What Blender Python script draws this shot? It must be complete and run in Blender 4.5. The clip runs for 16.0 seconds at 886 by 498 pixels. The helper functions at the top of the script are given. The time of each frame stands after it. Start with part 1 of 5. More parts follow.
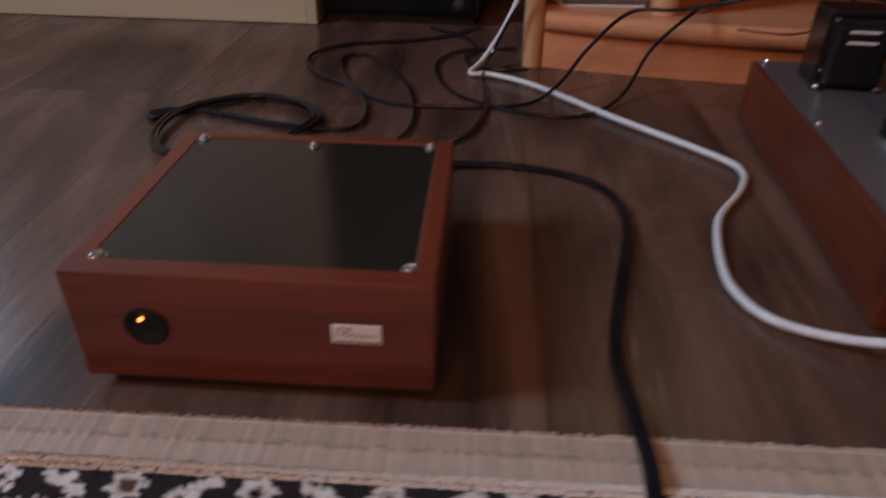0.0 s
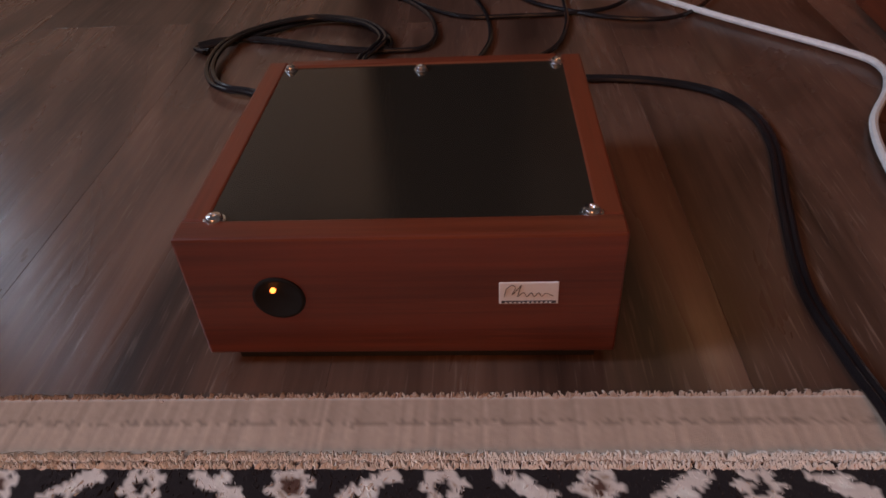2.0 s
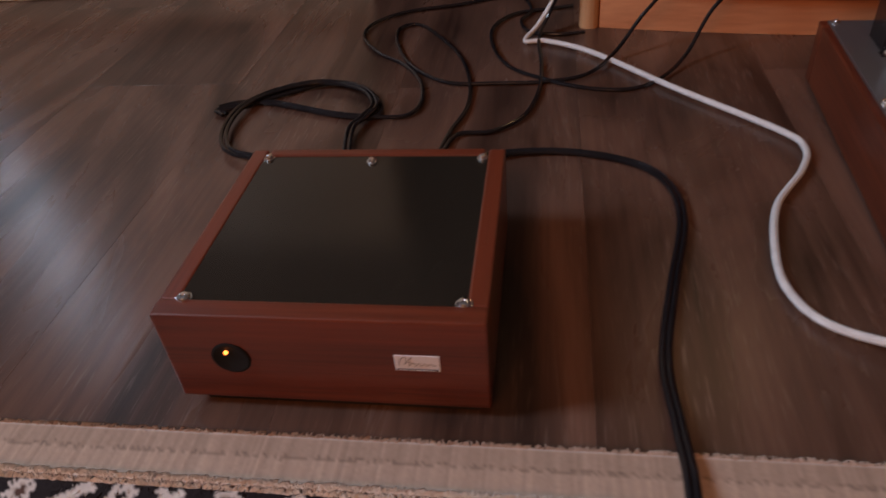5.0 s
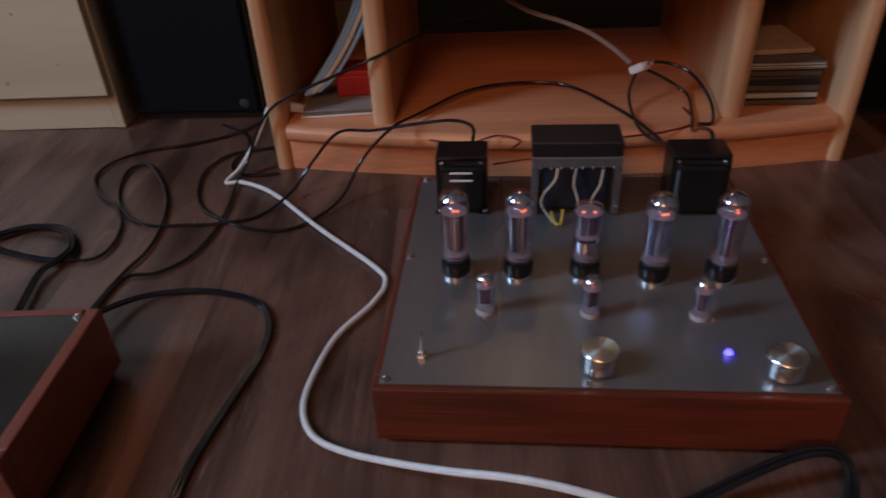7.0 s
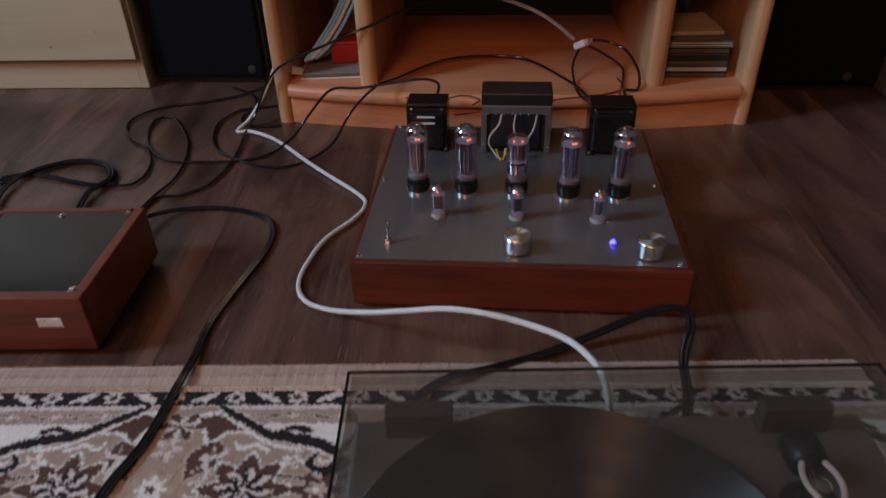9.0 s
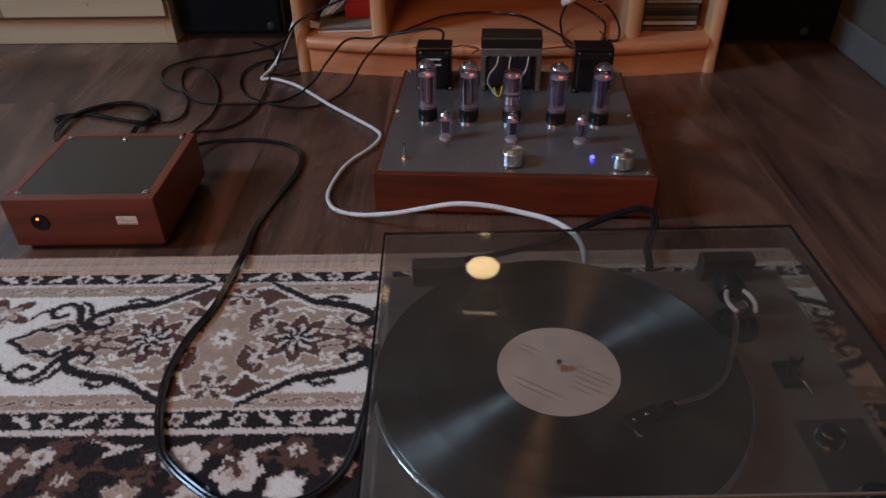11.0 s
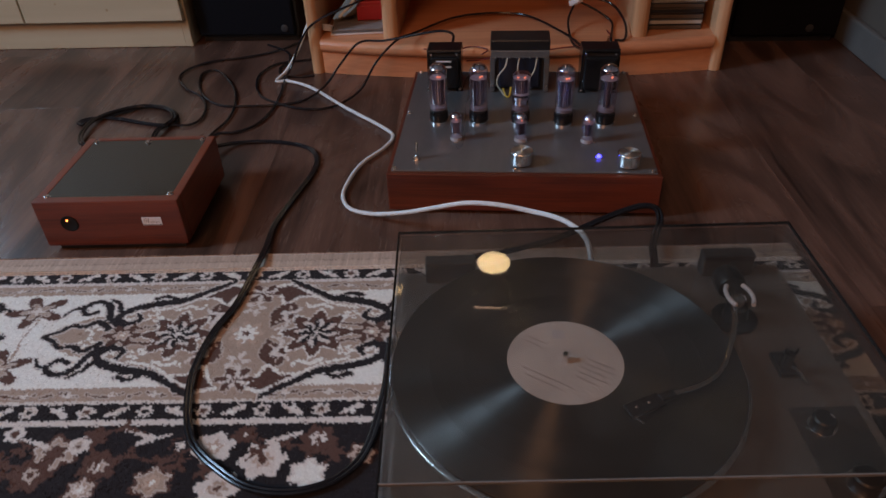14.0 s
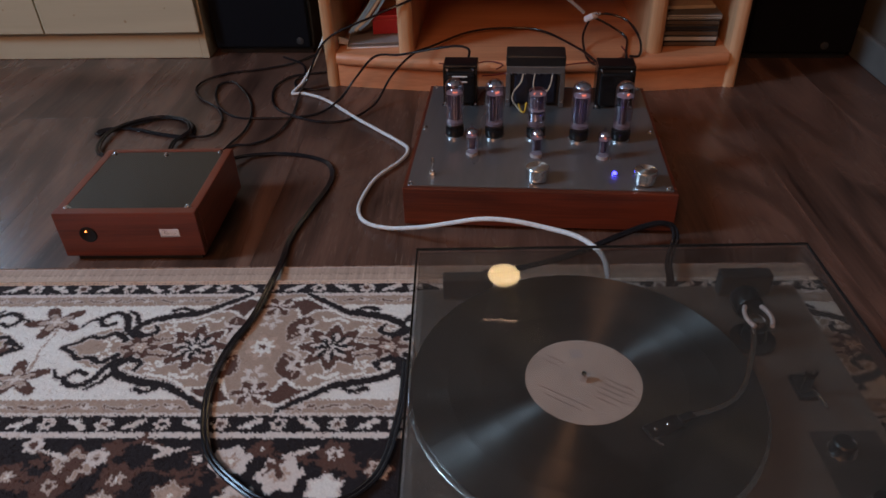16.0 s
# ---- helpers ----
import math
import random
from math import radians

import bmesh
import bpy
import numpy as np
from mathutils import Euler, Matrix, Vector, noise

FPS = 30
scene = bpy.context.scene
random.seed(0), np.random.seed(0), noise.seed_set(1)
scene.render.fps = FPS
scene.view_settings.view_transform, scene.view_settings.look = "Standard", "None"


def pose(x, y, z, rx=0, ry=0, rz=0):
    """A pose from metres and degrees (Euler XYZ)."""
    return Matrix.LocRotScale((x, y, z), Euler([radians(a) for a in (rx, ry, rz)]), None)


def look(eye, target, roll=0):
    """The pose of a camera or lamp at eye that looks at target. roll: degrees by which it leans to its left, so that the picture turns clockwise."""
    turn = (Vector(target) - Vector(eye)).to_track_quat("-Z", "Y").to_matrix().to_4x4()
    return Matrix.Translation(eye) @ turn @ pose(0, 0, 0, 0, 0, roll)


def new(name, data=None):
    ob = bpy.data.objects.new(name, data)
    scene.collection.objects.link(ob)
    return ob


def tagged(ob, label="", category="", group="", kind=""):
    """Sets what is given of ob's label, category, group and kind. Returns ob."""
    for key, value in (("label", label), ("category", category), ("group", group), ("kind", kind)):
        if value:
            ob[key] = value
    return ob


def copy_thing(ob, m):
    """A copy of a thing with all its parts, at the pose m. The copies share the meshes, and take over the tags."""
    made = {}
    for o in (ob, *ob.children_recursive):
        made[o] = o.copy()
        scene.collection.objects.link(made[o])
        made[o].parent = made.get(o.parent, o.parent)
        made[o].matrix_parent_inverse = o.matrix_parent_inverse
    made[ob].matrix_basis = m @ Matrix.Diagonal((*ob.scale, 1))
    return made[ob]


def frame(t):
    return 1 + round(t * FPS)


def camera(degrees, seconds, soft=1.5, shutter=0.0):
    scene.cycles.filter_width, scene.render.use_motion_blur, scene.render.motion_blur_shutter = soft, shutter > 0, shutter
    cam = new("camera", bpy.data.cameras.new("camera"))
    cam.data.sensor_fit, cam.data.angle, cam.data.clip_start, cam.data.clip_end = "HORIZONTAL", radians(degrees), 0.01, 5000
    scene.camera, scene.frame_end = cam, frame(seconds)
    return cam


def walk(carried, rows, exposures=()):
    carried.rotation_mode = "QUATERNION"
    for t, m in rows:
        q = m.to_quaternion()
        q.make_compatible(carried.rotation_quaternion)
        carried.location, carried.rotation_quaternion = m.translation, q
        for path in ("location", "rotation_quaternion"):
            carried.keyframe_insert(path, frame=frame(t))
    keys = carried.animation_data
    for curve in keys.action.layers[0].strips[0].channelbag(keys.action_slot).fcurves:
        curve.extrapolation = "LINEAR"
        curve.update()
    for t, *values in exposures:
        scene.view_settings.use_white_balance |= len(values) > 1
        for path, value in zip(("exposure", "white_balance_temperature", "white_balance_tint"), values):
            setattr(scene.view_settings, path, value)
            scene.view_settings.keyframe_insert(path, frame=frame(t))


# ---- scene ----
cam = camera(64.3, 16.0, soft=1.6, shutter=0.5)
PATH = [
    (0, (-0.216, -0.392, 0.272), (-0.479, 1.288, -0.782), 0.8),
    (0.2, (-0.250, -0.387, 0.249), (-0.523, 1.276, -0.829), 0.6),
    (0.4, (-0.272, -0.3845, 0.2345), (-0.547, 1.258, -0.875), 0.2),
    (0.5, (-0.282, -0.381, 0.228), (-0.552, 1.255, -0.89), -0.1),
    (1, (-0.295, -0.367, 0.228), (-0.566, 1.235, -0.938), -2.1),
    (1.5, (-0.298, -0.357, 0.242), (-0.581, 1.233, -0.938), -2.9),
    (2, (-0.297, -0.349, 0.25), (-0.578, 1.198, -0.987), -3.7),
    (2.5, (-0.295, -0.344, 0.262), (-0.597, 1.167, -1.013), -4.2),
    (3, (-0.287, -0.337, 0.267), (-0.591, 1.168, -1.016), -4.8),
    (5.5, (-0.14, -0.381, 0.372), (-0.596, 1.136, -0.849), -5.7),
    (6, (-0.049, -0.383, 0.416), (-0.415, 1.166, -0.795), -5.1),
    (6.5, (0.037, -0.396, 0.454), (-0.273, 1.217, -0.686), -3.9),
    (7, (0.112, -0.41, 0.472), (-0.124, 1.235, -0.641), -3.2),
    (7.5, (0.147, -0.421, 0.474), (-0.018, 1.215, -0.664), -2.3),
    (8, (0.17, -0.47, 0.484), (-0.017, 1.158, -0.662), -3.1),
    (8.5, (0.172, -0.543, 0.5), (-0.04, 1.091, -0.632), -2.3),
    (9, (0.177, -0.628, 0.507), (-0.043, 1.014, -0.613), -1.6),
    (9.5, (0.179, -0.704, 0.507), (-0.003, 0.931, -0.63), -0.9),
    (12, (0.174, -0.825, 0.536), (-0.04, 0.785, -0.631), -2.0),
    (12.5, (0.175, -0.83, 0.538), (-0.05, 0.778, -0.63), -2.4),
    (13, (0.178, -0.831, 0.538), (-0.03, 0.775, -0.636), -2.2),
    (13.5, (0.178, -0.833, 0.543), (-0.033, 0.774, -0.629), -2.1),
    (14, (0.178, -0.835, 0.545), (-0.044, 0.767, -0.632), -2.3),
    (14.5, (0.174, -0.835, 0.545), (-0.053, 0.765, -0.633), -2.2),
    (15, (0.17, -0.835, 0.546), (-0.063, 0.771, -0.623), -2.1),
    (15.5, (0.168, -0.835, 0.551), (-0.072, 0.782, -0.601), -2.2),
    (16, (0.167, -0.834, 0.553), (-0.076, 0.781, -0.602), -2.0),
]
walk(cam, [(t, look(eye, target, roll)) for t, eye, target, roll in PATH],
     [(0.0, -0.15, 7500, 22), (0.6, -0.25, 8150, 28), (1.5, -0.25, 8400, 31), (3.0, -0.22, 8700, 32), (5.5, -0.1, 8600, 28), (7.0, -0.05, 6850, 16), (8.5, -0.05, 6950, 14), (9.5, -0.05, 6800, 12), (12.0, -0.05, 6900, 13), (16.0, -0.05, 6900, 13)])

# ---- light ----
YAW = 4.7                                   # the room's walls against the world's axes
ROOM = pose(0, 0, 0, 0, 0, YAW)
world = bpy.data.worlds.new("dusk")
scene.world = world
world.use_nodes = True
_sky = world.node_tree.nodes.new("ShaderNodeTexSky")
_sky.sky_type, _sky.sun_disc, _sky.sun_elevation, _sky.sun_rotation = "NISHITA", False, radians(4), radians(200)
world.node_tree.links.new(_sky.outputs[0], world.node_tree.nodes["Background"].inputs[0])
world.node_tree.nodes["Background"].inputs[1].default_value = 0.1


def area_lamp(name, m, sx, sy, power, colour):
    data = bpy.data.lights.new(name, "AREA")
    data.shape, data.size, data.size_y, data.energy, data.color = "RECTANGLE", sx, sy, power, colour
    ob = new(name, data)
    ob.matrix_world = m
    return ob


def bulb_light(name, at, power, colour, radius):
    data = bpy.data.lights.new(name, "POINT")
    data.energy, data.color, data.shadow_soft_size = power, colour, radius
    ob = new(name, data)
    ob.location = at
    return ob


# the room's inner faces; a window in the west wall and a narrow one beside the cupboard in the north wall, in the room's frame:
# from, to along the wall; sill, head; watts of dusk light
WEST, EAST, NORTH, SOUTH = -1.90, 0.885, 1.14, -3.0
WEST_WINDOW = (-0.69, -0.19, 0.95, 2.05, 52.0)
NORTH_WINDOW = (-1.89, -1.65, 0.60, 1.50, 3.2)
DUSK = (0.42, 0.69, 1.0)
_a, _b, _c, _d, _power = WEST_WINDOW
area_lamp("window_daylight", ROOM @ pose(WEST - 0.02, (_a + _b) / 2, (_c + _d) / 2, 0, -90, 0), _d - _c - 0.1, _b - _a - 0.1, _power, DUSK)
_a, _b, _c, _d, _power = NORTH_WINDOW
area_lamp("window_daylight", ROOM @ pose((_a + _b) / 2, NORTH + 0.02, (_c + _d) / 2, -90, 0, 0), _b - _a - 0.1, _d - _c - 0.1, _power, DUSK)
# unseen source of the warm light; its place and size are assumed
bulb_light("ceiling_bulb", (-0.50, -2.50, 2.00), 96.0, (1.0, 0.51, 0.28), 0.41)


# ---- materials ----
def mat(name, colour, rough=0.5, metal=0.0, vary=0.15, scale=30.0, bump=0.0, bump_scale=200.0, stretch=(1, 1, 1), per_object=0.0, coat=0.0, spec=0.5):
    """A plain surface with colour variation at two scales and fine relief."""
    m = bpy.data.materials.new(name)
    m.use_nodes = True
    nt = m.node_tree
    n, l = nt.nodes, nt.links
    p = n["Principled BSDF"]
    p.inputs["Metallic"].default_value = metal
    p.inputs["Coat Weight"].default_value = coat
    p.inputs["Specular IOR Level"].default_value = spec
    tc, mp = n.new("ShaderNodeTexCoord"), n.new("ShaderNodeMapping")
    mp.inputs["Scale"].default_value = stretch
    l.new(tc.outputs["Object"], mp.inputs[0])
    a, b = n.new("ShaderNodeTexNoise"), n.new("ShaderNodeTexNoise")
    a.inputs["Scale"].default_value, b.inputs["Scale"].default_value = scale, scale * 7
    a.inputs["Detail"].default_value = 4
    l.new(mp.outputs[0], a.inputs[0]), l.new(mp.outputs[0], b.inputs[0])
    add = n.new("ShaderNodeMath")
    add.operation = "MULTIPLY_ADD"
    add.inputs[1].default_value = 0.45
    l.new(b.outputs["Fac"], add.inputs[0]), l.new(a.outputs["Fac"], add.inputs[2])
    last = add.outputs[0]
    if per_object:
        oi, k = n.new("ShaderNodeObjectInfo"), n.new("ShaderNodeMath")
        k.operation = "MULTIPLY_ADD"
        k.inputs[1].default_value = per_object
        l.new(oi.outputs["Random"], k.inputs[0]), l.new(last, k.inputs[2])
        last = k.outputs[0]
    r = n.new("ShaderNodeValToRGB")
    mid = 0.72 + per_object / 2
    r.color_ramp.elements[0].position, r.color_ramp.elements[1].position = mid - 0.3, mid + 0.3
    r.color_ramp.elements[0].color = (*[c * (1 - vary) for c in colour], 1)
    r.color_ramp.elements[1].color = (*[min(1, c * (1 + vary)) for c in colour], 1)
    l.new(last, r.inputs[0]), l.new(r.outputs[0], p.inputs["Base Color"])
    rr = n.new("ShaderNodeMapRange")
    rr.inputs["To Min"].default_value, rr.inputs["To Max"].default_value = max(0.02, rough - 0.08), min(1, rough + 0.08)
    l.new(a.outputs["Fac"], rr.inputs["Value"]), l.new(rr.outputs[0], p.inputs["Roughness"])
    if bump:
        c, bn = n.new("ShaderNodeTexNoise"), n.new("ShaderNodeBump")
        c.inputs["Scale"].default_value = bump_scale
        l.new(mp.outputs[0], c.inputs[0])
        bn.inputs["Strength"].default_value, bn.inputs["Distance"].default_value = bump, 0.001
        l.new(c.outputs["Fac"], bn.inputs["Height"]), l.new(bn.outputs[0], p.inputs["Normal"])
    return m


def wood(name, dark, light, along="X", rough=0.4, scale=9.0, per_object=0.3, coat=0.0, line=1.0, wander=1.2, long=0.13, pores=None, relief=0.25):
    """Timber: long streaks along one axis, fine pores, and a tone of its own for each piece."""
    m = bpy.data.materials.new(name)
    m.use_nodes = True
    n, l = m.node_tree.nodes, m.node_tree.links
    p = n["Principled BSDF"]
    p.inputs["Coat Weight"].default_value, p.inputs["Coat Roughness"].default_value = coat, 0.2
    tc, oi, sh = n.new("ShaderNodeTexCoord"), n.new("ShaderNodeObjectInfo"), n.new("ShaderNodeVectorMath")
    mul = n.new("ShaderNodeMath")
    mul.operation = "MULTIPLY"
    mul.inputs[1].default_value = 37.0
    l.new(oi.outputs["Random"], mul.inputs[0])
    l.new(tc.outputs["Object"], sh.inputs[0]), l.new(mul.outputs[0], sh.inputs[1])
    mp, mf = n.new("ShaderNodeMapping"), n.new("ShaderNodeMapping")
    k = {"X": 0, "Y": 1, "Z": 2}[along]
    s1, s2 = [1.0, 1.0, 1.0], [1.0, 1.0, 1.0]
    s1[k], s2[k] = long, 0.03
    mp.inputs["Scale"].default_value, mf.inputs["Scale"].default_value = s1, s2
    l.new(sh.outputs[0], mp.inputs[0]), l.new(sh.outputs[0], mf.inputs[0])
    a, b = n.new("ShaderNodeTexNoise"), n.new("ShaderNodeTexNoise")
    a.inputs["Scale"].default_value, a.inputs["Detail"].default_value, a.inputs["Distortion"].default_value = scale, 5, wander
    b.inputs["Scale"].default_value, b.inputs["Detail"].default_value = scale * 26, 3
    l.new(mp.outputs[0], a.inputs[0]), l.new(mf.outputs[0], b.inputs[0])
    add, tone = n.new("ShaderNodeMath"), n.new("ShaderNodeMath")
    add.operation = tone.operation = "MULTIPLY_ADD"
    add.inputs[1].default_value, tone.inputs[1].default_value = 0.45 * line, per_object
    l.new(b.outputs["Fac"], add.inputs[0]), l.new(a.outputs["Fac"], add.inputs[2])
    l.new(oi.outputs["Random"], tone.inputs[0]), l.new(add.outputs[0], tone.inputs[2])
    r = n.new("ShaderNodeValToRGB")
    mid = 0.5 + 0.225 * line + per_object / 2
    r.color_ramp.elements[0].position, r.color_ramp.elements[1].position = mid - 0.24, mid + 0.24
    r.color_ramp.elements[0].color, r.color_ramp.elements[1].color = (*dark, 1), (*light, 1)
    l.new(tone.outputs[0], r.inputs[0])
    paint = r.outputs[0]
    if pores:
        # pale open pores: short dashes along the grain, gathered in drifts
        colour, amount = pores
        mq, q, drift = n.new("ShaderNodeMapping"), n.new("ShaderNodeTexNoise"), n.new("ShaderNodeTexNoise")
        s3 = [1.0, 1.0, 1.0]
        s3[k] = 0.055
        mq.inputs["Scale"].default_value = s3
        q.inputs["Scale"].default_value, q.inputs["Detail"].default_value = 620, 1
        drift.inputs["Scale"].default_value, drift.inputs["Detail"].default_value = 17, 3
        cut, where, both, mixed = n.new("ShaderNodeMapRange"), n.new("ShaderNodeMapRange"), n.new("ShaderNodeMath"), n.new("ShaderNodeMix")
        cut.inputs["From Min"].default_value, cut.inputs["From Max"].default_value = 0.60, 0.72
        where.inputs["From Min"].default_value, where.inputs["From Max"].default_value, where.inputs["To Max"].default_value = 0.40, 0.70, amount
        both.operation, mixed.data_type = "MULTIPLY", "RGBA"
        l.new(sh.outputs[0], mq.inputs[0]), l.new(mq.outputs[0], q.inputs[0]), l.new(mp.outputs[0], drift.inputs[0])
        l.new(q.outputs["Fac"], cut.inputs["Value"]), l.new(drift.outputs["Fac"], where.inputs["Value"])
        l.new(cut.outputs[0], both.inputs[0]), l.new(where.outputs[0], both.inputs[1]), l.new(both.outputs[0], mixed.inputs[0])
        l.new(paint, mixed.inputs[6])
        mixed.inputs[7].default_value = (*colour, 1)
        paint = mixed.outputs[2]
    l.new(paint, p.inputs["Base Color"])
    rr, bn = n.new("ShaderNodeMapRange"), n.new("ShaderNodeBump")
    rr.inputs["To Min"].default_value, rr.inputs["To Max"].default_value = rough + 0.1, rough - 0.08
    l.new(a.outputs["Fac"], rr.inputs["Value"]), l.new(rr.outputs[0], p.inputs["Roughness"])
    bn.inputs["Strength"].default_value, bn.inputs["Distance"].default_value = relief, 0.0006
    l.new(b.outputs["Fac"], bn.inputs["Height"]), l.new(bn.outputs[0], p.inputs["Normal"])
    return m


def clear(name, tint, rough=0.02, dust_haze=0.0, edge=5.0):
    """Thin clear plastic or glass: what lies behind shows tinted, the skin mirrors more at a slant, a pale veil paints
    reflected haze along with dusty smears.
    """
    m = bpy.data.materials.new(name)
    m.use_nodes = True
    n, l = m.node_tree.nodes, m.node_tree.links
    n.remove(n["Principled BSDF"])
    out = n["Material Output"]
    t, g, f, mx = n.new("ShaderNodeBsdfTransparent"), n.new("ShaderNodeBsdfGlossy"), n.new("ShaderNodeLayerWeight"), n.new("ShaderNodeMixShader")
    t.inputs[0].default_value = (*tint, 1)
    g.inputs["Color"].default_value = (1, 1, 1, 1)
    g.inputs["Roughness"].default_value = rough
    f.inputs["Blend"].default_value = 0.5
    pw, sc = n.new("ShaderNodeMath"), n.new("ShaderNodeMath")
    pw.operation, sc.operation = "POWER", "MULTIPLY_ADD"
    pw.inputs[1].default_value, sc.inputs[1].default_value, sc.inputs[2].default_value = edge, 0.95, 0.042
    l.new(f.outputs["Facing"], pw.inputs[0]), l.new(pw.outputs[0], sc.inputs[0])
    l.new(sc.outputs[0], mx.inputs[0]), l.new(t.outputs[0], mx.inputs[1]), l.new(g.outputs[0], mx.inputs[2])
    last = mx.outputs[0]
    # pale veil: reflected haze put into the colour, along with dusty smears and specks
    if dust_haze:
        tc, no, ra, d, m2 = n.new("ShaderNodeTexCoord"), n.new("ShaderNodeTexNoise"), n.new("ShaderNodeMapRange"), n.new("ShaderNodeBsdfDiffuse"), n.new("ShaderNodeMixShader")
        no.inputs["Scale"].default_value, no.inputs["Detail"].default_value, no.inputs["Roughness"].default_value = 9, 8, 0.7
        ra.inputs["From Min"].default_value, ra.inputs["From Max"].default_value = 0.35, 0.75
        ra.inputs["To Min"].default_value, ra.inputs["To Max"].default_value = dust_haze * 0.4, dust_haze * 1.6
        d.inputs[0].default_value = (0.5, 0.48, 0.46, 1)
        l.new(tc.outputs["Object"], no.inputs[0]), l.new(no.outputs["Fac"], ra.inputs["Value"]), l.new(ra.outputs[0], m2.inputs[0])
        l.new(last, m2.inputs[1]), l.new(d.outputs[0], m2.inputs[2])
        s2, r2, sm = n.new("ShaderNodeTexNoise"), n.new("ShaderNodeMapRange"), n.new("ShaderNodeMath")
        s2.inputs["Scale"].default_value, s2.inputs["Detail"].default_value, s2.inputs["Distortion"].default_value = 170, 2, 0.6
        r2.inputs["From Min"].default_value, r2.inputs["From Max"].default_value, r2.inputs["To Max"].default_value = 0.74, 0.80, 0.22
        l.new(tc.outputs["Object"], s2.inputs[0]), l.new(s2.outputs["Fac"], r2.inputs["Value"])
        l.new(ra.outputs[0], sm.inputs[0]), l.new(r2.outputs[0], sm.inputs[1]), l.new(sm.outputs[0], m2.inputs[0])
        last = m2.outputs[0]
    l.new(last, out.inputs[0])
    return m


def glow(name, colour, strength):
    m = bpy.data.materials.new(name)
    m.use_nodes = True
    p = m.node_tree.nodes["Principled BSDF"]
    p.inputs["Base Color"].default_value = (*[c * 0.6 for c in colour], 1)
    p.inputs["Emission Color"].default_value, p.inputs["Emission Strength"].default_value = (*colour, 1), strength
    return m


LAMINATE = wood("walnut_laminate", (0.034, 0.0165, 0.012), (0.190, 0.097, 0.069), "Y", 0.27, 7.0, 0.12, 0.0, 0.6, 2.6, 0.2, ((0.34, 0.24, 0.19), 0.40), 0.4)
LAMINATE.node_tree.nodes["Principled BSDF"].inputs["Specular IOR Level"].default_value = 0.46
MAHOGANY = wood("mahogany", (0.070, 0.0130, 0.0060), (0.180, 0.0345, 0.0145), "X", 0.38, 12.0, 0.12, 0.15, 1.2, 1.6, 0.11, ((0.26, 0.065, 0.03), 0.4))
MAHOGANY_Y = wood("mahogany_along", (0.070, 0.0130, 0.0060), (0.180, 0.0345, 0.0145), "Y", 0.38, 12.0, 0.12, 0.15, 1.2, 1.6, 0.11, ((0.26, 0.065, 0.03), 0.4))
PINE = wood("pine", (0.50, 0.180, 0.082), (0.76, 0.335, 0.168), "X", 0.38, 8.0, 0.15, 0.2)
PINE_Z = wood("pine_upright", (0.46, 0.22, 0.10), (0.70, 0.40, 0.22), "Z", 0.38, 8.0, 0.15, 0.2)
MAPLE = wood("cream_maple_foil", (0.42, 0.34, 0.225), (0.55, 0.46, 0.32), "X", 0.45, 5.0, 0.06, 0.0, 0.4)
PLATE = mat("dark_steel_plate", (0.19, 0.178, 0.18), 0.30, 0.55, 0.15, 14, 0.05, 900, (1, 0.2, 1))
PSU_PLATE = mat("dark_bronze_plate", (0.036, 0.029, 0.022), 0.15, 0.40, 0.12, 10, 0.03, 900, (1, 0.2, 1))
CHROME = mat("chrome", (0.84, 0.84, 0.86), 0.22, 1.0, 0.05, 60)
ALU = mat("brushed_aluminium", (0.76, 0.75, 0.74), 0.22, 1.0, 0.08, 40, 0.2, 500)
BLACK = mat("black_plastic", (0.012, 0.012, 0.013), 0.38, 0.0, 0.3, 40)
GLOSS_BLACK = mat("black_lacquer", (0.010, 0.010, 0.011), 0.16, 0.0, 0.3, 25, 0.05, 300)
RUBBER = mat("black_rubber", (0.011, 0.010, 0.012), 0.20, 0.0, 0.3, 60)
WHITE_PVC = mat("white_cable_sleeve", (0.67, 0.685, 0.69), 0.42, 0.0, 0.12, 120, 0.4, 500)
GREY_STEEL = mat("grey_steel", (0.20, 0.21, 0.22), 0.42, 0.7, 0.15, 60)
CORE = mat("transformer_core", (0.035, 0.036, 0.040), 0.5, 0.3, 0.3, 80, 0.3, 500, (1, 1, 8))
PAPER = mat("white_label_paper", (0.72, 0.69, 0.70), 0.6, 0.0, 0.06, 60)
INK = mat("dark_ink", (0.05, 0.045, 0.05), 0.6)
RED = mat("red_card", (0.42, 0.02, 0.025), 0.5, 0.0, 0.15, 30)
YELLOW = mat("yellow_wire", (0.55, 0.36, 0.04), 0.45)
WALL = mat("wall_paper", (0.10, 0.082, 0.066), 0.85, 0.0, 0.06, 3, 0.2, 120)
CEIL = mat("ceiling_paint", (0.16, 0.152, 0.142), 0.9, 0.0, 0.03, 3)
TUBE_GLASS = clear("valve_glass", (0.92, 0.88, 0.97), 0.02, 0.0, 2.1)
LID = clear("smoked_acrylic", (0.835, 0.815, 0.795), 0.012, 0.03)
PANE = clear("window_glass", (0.95, 0.97, 0.97))


# ---- making things ----
def part(name, bm, material, parent=None, label="", smooth=False):
    """Links a bmesh as one mesh object, under a thing or a part if one is given."""
    me = bpy.data.meshes.new(name)
    bm.to_mesh(me)
    bm.free()
    if smooth:
        me.shade_smooth()
        me.set_sharp_from_angle(angle=radians(38))
    me.materials.append(material)
    ob = new(name, me)
    if parent:
        ob.parent = parent
    if label:
        ob["label"] = label
    return ob


